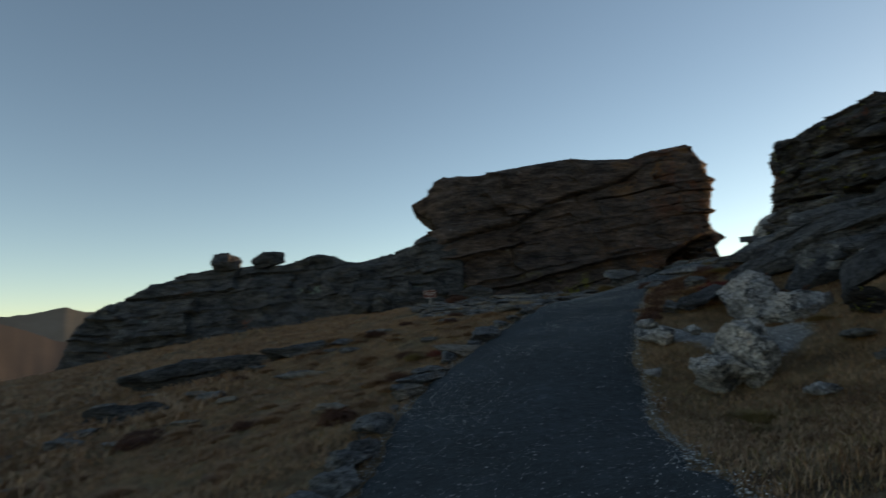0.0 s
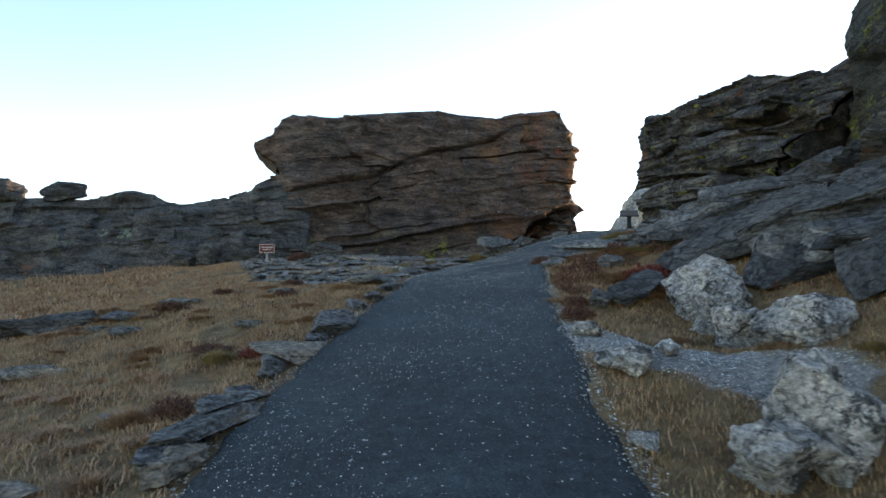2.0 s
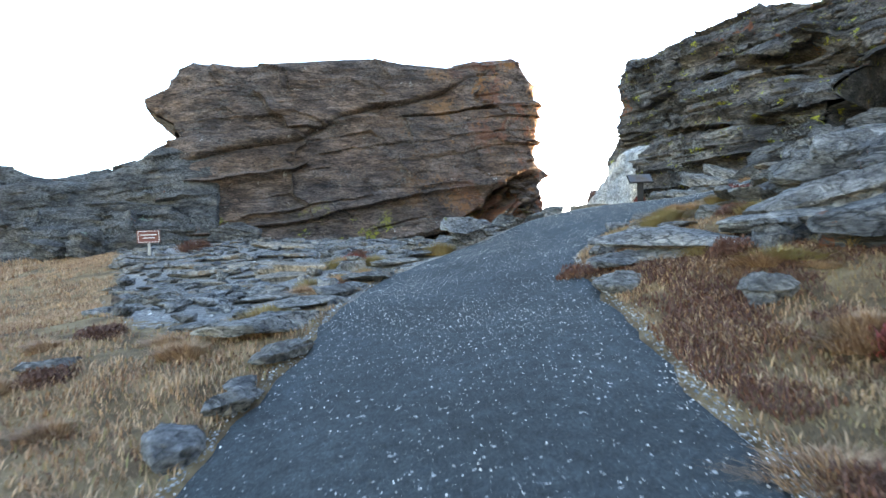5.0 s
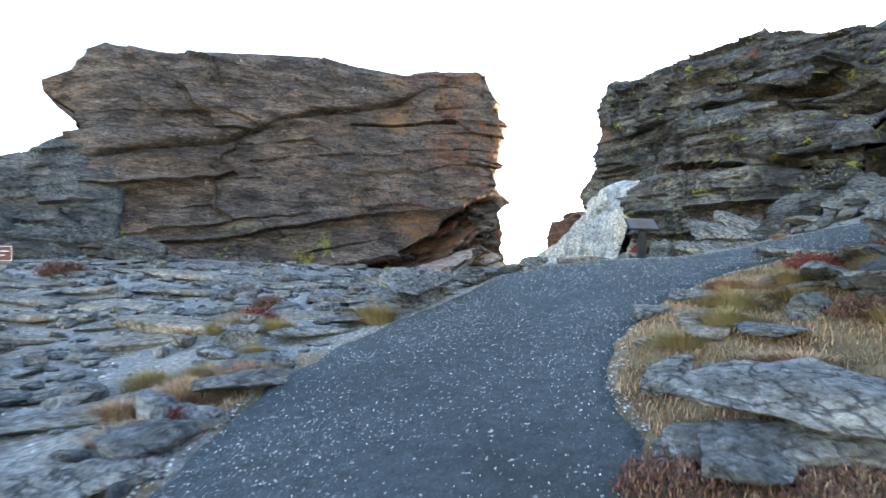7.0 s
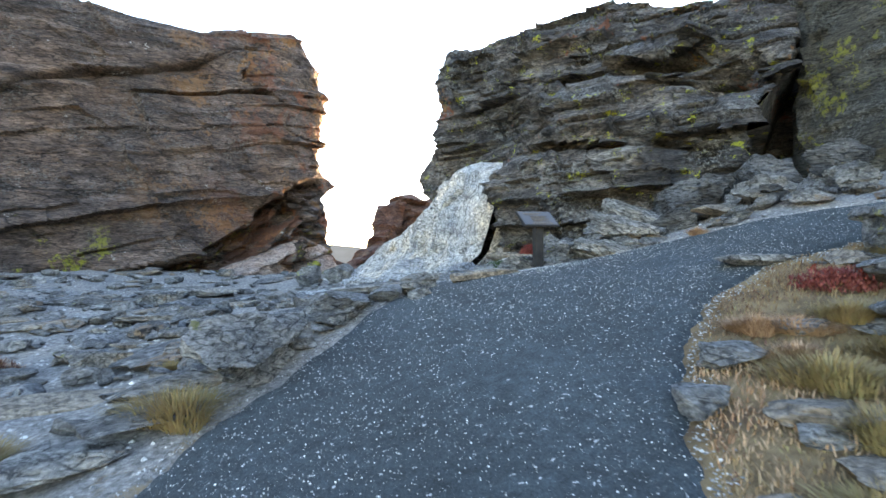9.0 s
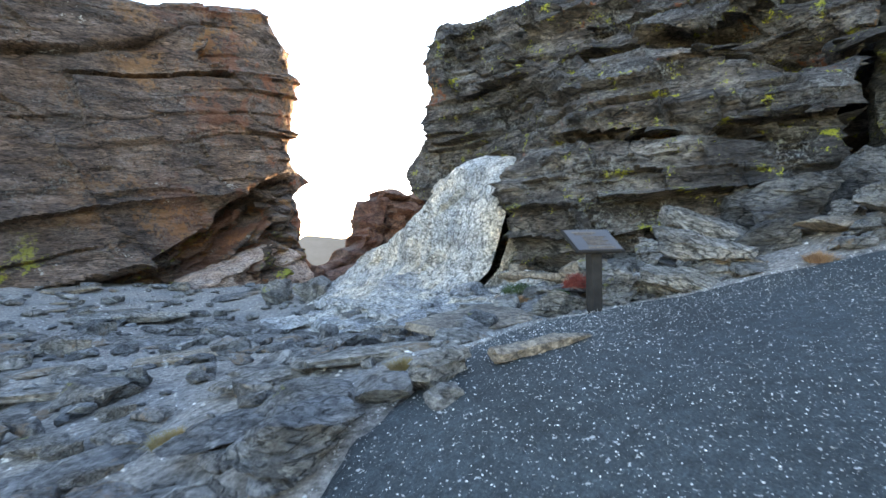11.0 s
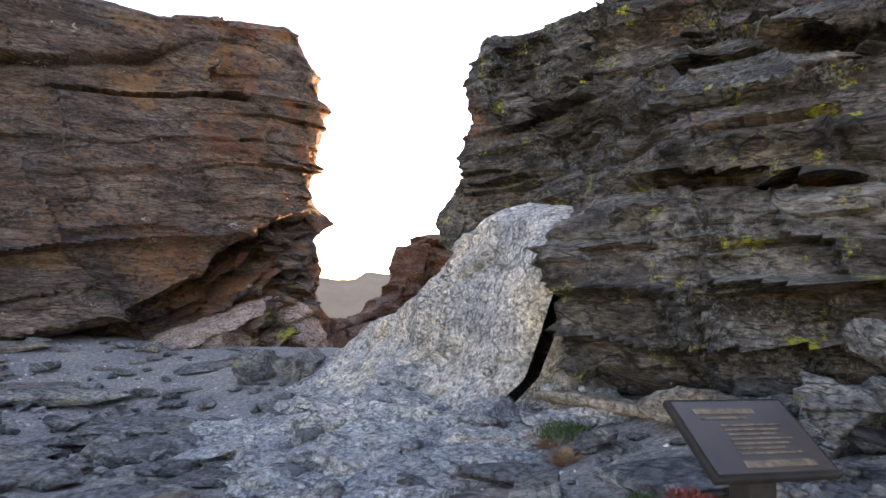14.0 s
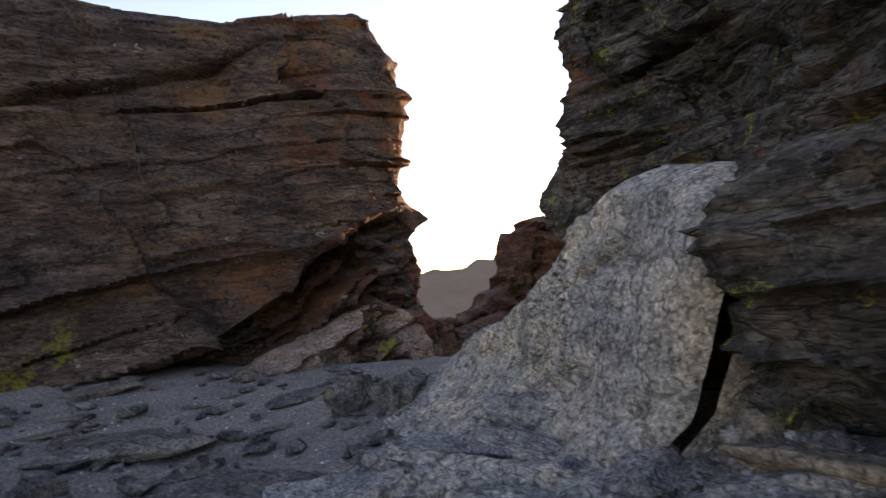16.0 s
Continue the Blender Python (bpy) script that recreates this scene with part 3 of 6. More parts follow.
# The broad table rock that closes the view ahead.
CRACK = ((3.5, 6.3), (5.8, 7.1), (8.7, 7.7), (10.3, 8.7), (12.1, 9.3), (14.0, 9.7), (15.5, 10.2), (16.5, 10.9), (18, 11.6))
UNDER = ((10, 2.6), (12.2, 3.3), (14.7, 3.6), (17.0, 4.8), (17.5, 5.6), (18.9, 6.5), (20.5, 6.7))


def table_front(s, z):
    d = lerped(z, ((2, -2.6), (3.2, -2.3), (5, -1.7), (8, -0.8), (12, 0.0)))
    zc, zu = lerped(s, CRACK), lerped(s, UNDER)
    on = np.clip((s - 3) / 2, 0, 1) * np.clip((17.5 - s) / 2, 0, 1)
    d = d - 0.3 * on * np.clip((z - zc) / 0.15, 0, 1) + 0.25 * on * np.exp(-((z - zc) / 0.14) ** 2)
    lo = np.clip((s - 10) / 3, 0, 1)
    d = d + lo * 1.3 * np.clip((zu - z) / 0.3, 0, 1) * np.clip(1.2 - (zu - z) / 2.4, 0, 1)
    inner = lo * np.clip((zu - z) / 0.3, 0, 1)
    d = d + inner * (0.28 * np.sign(np.sin(8 * (zu - z) + 1.6 * np.sin(1.3 * s))) + 0.16 * np.sin(21 * (zu - z) + 3 * np.sin(3.1 * s)) + 0.25 * np.sign(np.sin(2.6 * s + 2 * np.sin(2 * z))))
    end = np.clip((s - 19) / 2, 0, 1) + np.clip((4.5 - s) / 2, 0, 1)
    return d * (1 - end) + 0.25 * end


table_rock = outcrop("rock_outcrop", rock_brown, (-4, 37.4), (17, 36.6),
    ((2.4, 10.4), (3.0, 10.8), (4.2, 11.0), (6.8, 10.9), (9.8, 11.5), (12.1, 11.8), (15.8, 11.55), (17.5, 12.05), (19.5, 12.35), (20.2, 12.1), (20.8, 11.5), (21.3, 11.2)),
    ((2, 2.2), (6.7, 2.2), (7.2, 2.6), (7.5, 3.6), (7.8, 3.7), (8.35, 3.45), (8.8, 2.9), (9.15, 2.45), (9.5, 2.35), (9.75, 2.9), (9.95, 3.3), (10.8, 3.5)),
    ((2.5, 21.6), (3.5, 21.4), (4.3, 20.7), (4.55, 20.75), (5.0, 21.05), (5.6, 20.6), (5.9, 20.65), (6.2, 20.95), (6.5, 21.5), (6.75, 21.2), (7.0, 20.6), (7.4, 20.35), (8.3, 20.45), (9.1, 20.65), (9.75, 20.75), (10.0, 21.05), (10.2, 20.95), (10.35, 20.55), (10.8, 20.6), (11.2, 20.85), (12.1, 20.4)),
    table_front, 7.0, 0.06, ((1.9, 5.0, 0.22, 0.4), (0.7, 2.8, 0.09, 0.14), (0.26, 1.3, 0.03, 0.04)), 0.16, 7, rough=0.22, rounding=1.2)
tagged(table_rock, "broad flat-topped brown gneiss outcrop with orange lichen and an overhang", "rock outcrop")

shoulder = outcrop("rock_outcrop", rock_left, (-6, 36.6), (1.5, 36.0),
    ((-1, 5.5), (1.1, 5.8), (2.6, 5.75), (3.5, 6.2), (4.2, 6.5), (4.9, 7.1), (6.0, 7.3), (7.4, 7.2)), ((2, -1.0), (8, -0.8)), ((2, 7.4), (8, 7.4)),
    lambda s, z: lerped(z, ((2, -1.6), (5, -0.9), (7.4, 0))), 3.0, 0.085, ((0.9, 2.6, 0.16, 0.18), (0.3, 1.3, 0.07, 0.07)), 0.16, 13, rough=0.2)
tagged(shoulder, "grey-brown shoulder of rock under the table rock's nose", "rock outcrop")

# The long low ridge to the left of it.
left_ridge = outcrop("rock_outcrop", rock_left, (-30, 40), (0, 36),
    ((6.5, 1.0), (7.3, 2.8), (9.6, 4.0), (12.9, 5.5), (16.1, 5.9), (18.6, 6.1), (20.6, 6.1), (22.8, 6.5), (25.2, 6.0), (27.6, 6.3), (29.7, 6.9), (31, 6.6)),
    ((-1, 7.6), (3, 8.2), (6, 9)), ((2, 31), (5, 30.6), (7, 30)),
    lambda s, z: lerped(z, ((0, -3.0), (2, -2.2), (4, -1.2), (6.2, 0))), 5.0, 0.11,
    ((1.3, 5.0, 0.3, 0.3), (0.5, 2.4, 0.16, 0.12), (0.2, 1.2, 0.05, 0.05)), 0.03, 21, rough=0.3)
tagged(left_ridge, "low ridge of slate-grey layered gneiss at the meadow's end", "rock outcrop")

# The tall grey outcrop past the sign.
def wall_front(s, z):
    d = lerped(z, ((2.5, -3.5), (3.4, -3.8), (3.9, -4.8), (4.4, -5.05), (5.5, -5.0), (5.85, -4.65), (6.15, -4.95), (6.7, -4.5), (7.4, -3.2), (8.0, -2.5), (8.8, -1.2), (10, 0)))
    high = np.clip((z - 5.3) / 0.7, 0, 1)
    k = np.clip((s - 1.4 + 0.9 * high) / (2.8 + 2.2 * high), 0, 1)
    cave = np.exp(-((s - 8.3) / 0.7) ** 2 - ((z - 7.2) / 0.5) ** 2) + 0.8 * np.exp(-((s - 6.9) / 0.9) ** 2 - ((z - 7.9) / 0.25) ** 2)
    hollow = np.exp(-((s - 3.0) / 0.9) ** 2 - ((z - 7.0) / 0.6) ** 2)
    crack = 0 * s
    for j, zc in enumerate((4.9, 5.6, 6.3, 7.0, 7.6, 8.15, 8.7, 9.25, 9.7)):
        line = zc + 0.05 * (s - 5) + 0.14 * np.sin(1.1 * s + 2.1 * j) + 0.06 * np.sin(3.7 * s + j)
        crack = crack + np.exp(-((z - line) / 0.075) ** 2) * np.clip(0.15 + np.sin(0.8 * s + 2.6 * j), 0, 1)
    return d * k * k * (3 - 2 * k) + 2.0 * cave + 1.3 * hollow + 0.6 * k * crack


wall_rock = outcrop("rock_outcrop", rock_grey, (16.2, 29.0), (19.5, 20.0),
    ((-1, 9.15), (-0.4, 9.65), (0.1, 9.85), (1.5, 10.1), (2.9, 10.25), (4.3, 10.3), (5.7, 10.4), (6.8, 10.05), (8.1, 9.8), (9.5, 9.4), (10.5, 9)),
    ((2, -0.5), (5.2, -0.1), (5.6, -0.75), (6.0, -0.95), (6.5, -0.65), (7.0, -0.2), (7.5, -0.3), (8.3, -0.15), (8.9, -0.3), (9.5, -0.5), (10.2, -0.55)),
    ((3, 8.4), (6.0, 8.7), (7.0, 9.0), (8, 9.4), (9.4, 9.6), (10, 9.4)),
    wall_front, 7.0, 0.044, ((1.1, 2.3, 0.22, 0.42), (0.42, 1.0, 0.12, 0.24), (0.17, 0.5, 0.04, 0.08), (0.08, 0.3, 0.012, 0.02)), 0.05, 33, rough=0.34, rounding=1.0)
tagged(wall_rock, "tall dark grey layered schist outcrop with yellow-green lichen", "rock outcrop")

back_wall = outcrop("rock_outcrop", rock_grey, (20.0, 26.5), (22.5, 16.0),
    ((-0.5, 9.4), (2, 10.2), (4, 10.9), (6, 11.2), (11.2, 11.4)), ((3, -0.5), (12, 0)), ((3, 11.2), (12, 11.0)),
    lambda s, z: lerped(z, ((3, -0.8), (11, 0))), 5.0, 0.11, ((1.0, 2.0, 0.25, 0.3), (0.4, 1.1, 0.12, 0.12)), 0.05, 37, rough=0.3)
tagged(back_wall, "dark rock closing the cleft between outcrop and tower", "rock outcrop")

# White quartz that leans on its foot.
quartz = outcrop("quartz_outcrop", rock_quartz, (14.4, 27.55), (13.1, 22.55),
    ((-4.6, 2.6), (-3.0, 3.0), (-2.3, 3.5), (-0.1, 4.4), (0.7, 4.75), (1.2, 5.1), (1.5, 5.5), (2.5, 5.8), (3.5, 5.7), (3.95, 5.4)),
    ((2, -4.8), (3, -4.4), (6, -3)), ((2, 3.5), (3.3, 3.6), (3.8, 3.8), (4.4, 3.9), (5.2, 3.95), (6, 3.8)),
    lambda s, z: lerped(z, ((2, -3.6), (2.8, -2.4), (3.3, -1.3), (3.7, -0.9), (4.5, -0.7), (5.8, -0.25))), 3.0, 0.06,
    ((0.9, 0.9, 0.1, 0.08), (0.3, 0.35, 0.05, 0.03)), 0.6, 5, rough=0.2, rounding=1.0, sharp=50)
tagged(quartz, "slope of white and grey quartz against the dark outcrop", "rock outcrop")

# Rusty pinnacle and ledges beyond the gap, lit from behind.
# Right of the spire the ridge is unseen, added to block the sun.
pinnacle = outcrop("rock_pinnacle", rock_rust, (20, 40.6), (34, 39.0),
    ((-2, 2.6), (-0.6, 3.3), (0.1, 3.2), (1.5, 3.9), (2.5, 4.8), (3.1, 5.7), (3.25, 6.6), (4.2, 6.8), (5.0, 6.3), (6, 6.8), (9, 8), (15, 9)),
    ((1, -2), (8, -1)), ((1, 14), (9, 14)), lambda s, z: lerped(z, ((1, -1.5), (4, -0.6), (7, 0))), 3.0, 0.11,
    ((0.7, 1.3, 0.3, 0.26), (0.28, 0.8, 0.15, 0.12)), -0.1, 51, rough=0.2, bottom=0.5)
tagged(pinnacle, "rust-red layered pinnacle beyond the gap, with an unseen ridge added to block sun", "rock outcrop")

pink = outcrop("quartz_outcrop", rock_pink, (10.9, 34.0), (15.8, 34.7),
    ((-0.4, 2.7), (0.6, 3.0), (1.6, 3.4), (3.0, 3.9), (4.2, 4.25), (4.9, 4.1), (5.4, 3.6)),
    ((2, -0.4), (5, 0)), ((2, 5.4), (5, 4.9)), lambda s, z: lerped(z, ((2, -0.6), (3.2, -0.2), (4.6, 0.5))), 2.5, 0.07,
    ((0.5, 0.9, 0.2, 0.16), (0.2, 0.5, 0.08, 0.06)), 0.3, 57, rough=0.25, rounding=1.0)
tagged(pink, "pale pink quartz apron under the brown outcrop's overhang", "rock outcrop")

# The mossy tower and the shelves that step up to it.
tower = outcrop("rock_tower", rock_block, (18.9, 21.0), (15.5, 11.0),
    ((0.5, 10.5), (1.0, 11.3), (1.6, 12.0), (2.2, 13.0), (4, 14), (7, 14.5), (10, 14)),
    ((4, 1.5), (7.5, 1.45), (8.7, 1.35), (9.2, 1.3), (10.5, 0.8), (11.2, 1.1), (13, 1.8)), ((4, 9.5), (13, 9.5)),
    lambda s, z: lerped(z, ((5, -0.6), (8.6, -0.2), (9.2, -0.5), (13, 0.3))) - 0.4 * (s > 4.4) + 0.8 * np.exp(-((s - 4.4) / 0.16) ** 2) + 0.3 * np.exp(-((z - 8.9 + 0.3 * (s - 3)) / 0.2) ** 2), 5.0, 0.09,
    ((2.4, 2.6, 0.2, 0.3), (0.7, 1.8, 0.1, 0.1), (0.25, 1.0, 0.03, 0.03)), 0.1, 71, rough=0.18, rounding=1.2)
tagged(tower, "blocky mossy grey-brown rock tower with deep upright joints", "rock outcrop")
shelves = []
SHELF_BEDS = ((0.6, 1.7, 0.5, 0.35), (0.26, 0.9, 0.28, 0.2), (0.12, 0.5, 0.06, 0.06))
for p0, p1, tops, deep, lean, seed in (
        ((11.0, 14.0), (10.6, 6.0), ((0, 3.9), (2, 4.3), (5, 4.9), (8, 4.9)), 5.0, 1.2, 83),
        ((14.2, 16.4), (13.5, 6.0), ((0, 4.6), (2, 5.2), (5, 6.0), (10.5, 6.2)), 6.0, 1.5, 84)):
    length = math.dist(p0, p1)
    shelf = outcrop("rock_ledge", rock_grey if seed == 84 else rock_left, p0, p1, tops, ((1, -0.4), (7, 0.3)), ((1, length + 0.4), (7, length)),
        lambda s, z, lean=lean, tops=tops: lean * (z - tops[1][1]), deep, 0.075, SHELF_BEDS, 0.08, seed, rough=0.18, rounding=1.3)
    shelves.append(shelf)
    tagged(shelf, "stepped grey gneiss ledge with lichen on the hillside", "rock ledge", "ledges above the path")

gap_rock = outcrop("rock_ledge", rock_rust, (17.4, 37.0), (21.5, 38.6),
    ((-0.4, 2.6), (0.3, 3.5), (0.9, 3.3), (1.4, 2.9), (2.2, 3.1), (4.4, 3.4)), ((1, -0.4), (4, 0)), ((1, 4.4), (4, 4.4)),
    lambda s, z: lerped(z, ((1, -0.6), (3.5, 0.2))), 2.0, 0.07, ((0.5, 1.0, 0.12, 0.1), (0.2, 0.6, 0.05, 0.04)), 0.2, 91, rough=0.15, bottom=1.2, rounding=0.8)
tagged(gap_rock, "rust-red ledge at the bottom of the gap", "rock ledge")


def plates(owner, count, seed, facing, size, mat, low=-9.0, only=None, far=1e9):
    """Ledges that stand proud of an outcrop's face: flat slabs let into it, each a part of it."""
    rnd = random.Random(seed)
    me = owner.data
    nv = len(me.vertices)
    co, no = np.empty(nv * 3), np.empty(nv * 3)
    me.vertices.foreach_get("co", co)
    me.vertex_normals.foreach_get("vector", no)
    co, no = co.reshape(-1, 3), no.reshape(-1, 3)
    face = np.array(facing) / np.linalg.norm(facing)
    good = (no[:, :2] @ face > (0.78 if only is None else 0.45)) & (np.abs(no[:, 2]) < (0.6 if only is None else 0.9)) & (co[:, 2] > low) & (co[:, 0] < far)
    good = np.where(good if only is None else good & only(co))[0]
    shapes = []
    for k in range(7):
        Q, F = stone_shape((1.0, 0.55, 0.12 + 0.05 * (k % 3)), seed + k, 9, boxy=0.75, cuts=12, rough=0.05, beds=0.05)
        ob = mesh_object("plate", Q, F, mat, sharp=30)
        shapes.append(ob.data)
        bpy.data.objects.remove(ob)
    for _ in range(count):
        i = good[rnd.randrange(len(good))]
        n2 = no[i, :2] / np.linalg.norm(no[i, :2])
        yaw = math.degrees(math.atan2(-n2[0], n2[1])) + rnd.uniform(-14, 14)
        k = rnd.uniform(*size)
        ob = new("plate", shapes[rnd.randrange(7)])
        ob.parent = owner
        ob.matrix_world = Matrix.Translation(Vector(co[i]) - Vector((n2[0], n2[1], 0)) * 0.12 * k) @ pose(0, 0, 0, rnd.uniform(-8, 8), rnd.uniform(-9, 6), yaw) @ Matrix.Diagonal((k, k * 0.8, k * rnd.uniform(0.6, 1.3), 1))


plates(table_rock, 200, 301, (0.0, -1.0), (0.45, 1.8), rock_brown, 3.5, None, 15.8)
plates(table_rock, 70, 309, (0.1, -1.0), (0.45, 1.1), rock_brown, 2.8, lambda co: (co[:, 0] > 8.5) & (co[:, 0] < 16.3) & (co[:, 2] < 6.8))
plates(wall_rock, 270, 302, (-0.94, -0.34), (0.35, 1.3), rock_grey, 3.6, lambda co: (co[:, 2] < 9.2) & ((co[:, 1] < 23.8) | (co[:, 2] > 6.8)) & (co[:, 1] < 26.2))
plates(left_ridge, 90, 303, (0.1, -1.0), (0.8, 2.2), rock_left, 1.0)
plates(shoulder, 36, 305, (0.1, -1.0), (0.7, 1.8), rock_left, 3.5)
plates(quartz, 60, 306, (-0.97, 0.25), (0.3, 0.8), rock_quartz, 3.0)
plates(pink, 26, 307, (0.14, -1.0), (0.3, 0.8), rock_pink, 2.6)
plates(pinnacle, 40, 308, (-0.1, -1.0), (0.5, 1.3), rock_rust, 2.6)
plates(tower, 60, 304, (-0.95, -0.3), (0.5, 1.3), rock_block, 6.5)

# ---- boulders by the path ----
QB = "pale quartz boulder crusted with black lichen beside the path"
for at, size, seed, yaw, z in (
        ((4.85, 9.7), (0.95, 0.9, 0.86), 401, 20, 1.52),
        ((4.68, 9.5), (0.72, 0.62, 0.62), 402, -30, 1.02),
        ((4.58, 7.98), (1.12, 0.8, 0.66), 403, 15, 1.27),
        ((3.25, 6.6), (0.78, 0.68, 0.78), 404, 40, 0.84),
        ((2.86, 6.48), (0.66, 0.58, 0.48), 405, -20, 0.76),
        ((4.56, 8.82), (0.58, 0.5, 0.5), 406, 70, 1.28),
        ((2.72, 7.85), (0.5, 0.36, 0.26), 407, 30, None),
        ((2.95, 8.95), (0.34, 0.24, 0.16), 408, 0, None),
        ((3.25, 8.1), (0.3, 0.22, 0.16), 409, 50, None),
        ((3.35, 5.6), (0.34, 0.22, 0.14), 410, 10, None),
        ((2.3, 6.95), (0.3, 0.2, 0.12), 411, 60, None),
        ((6.2, 8.7), (0.6, 0.45, 0.4), 412, 60, None)):
    stone("quartz_boulder", rock_lichen, at, size, seed, yaw, (0, 0), 0.1, 26, QB, "white boulders", z=z, boxy=0.45, cuts=16, rough=0.15)

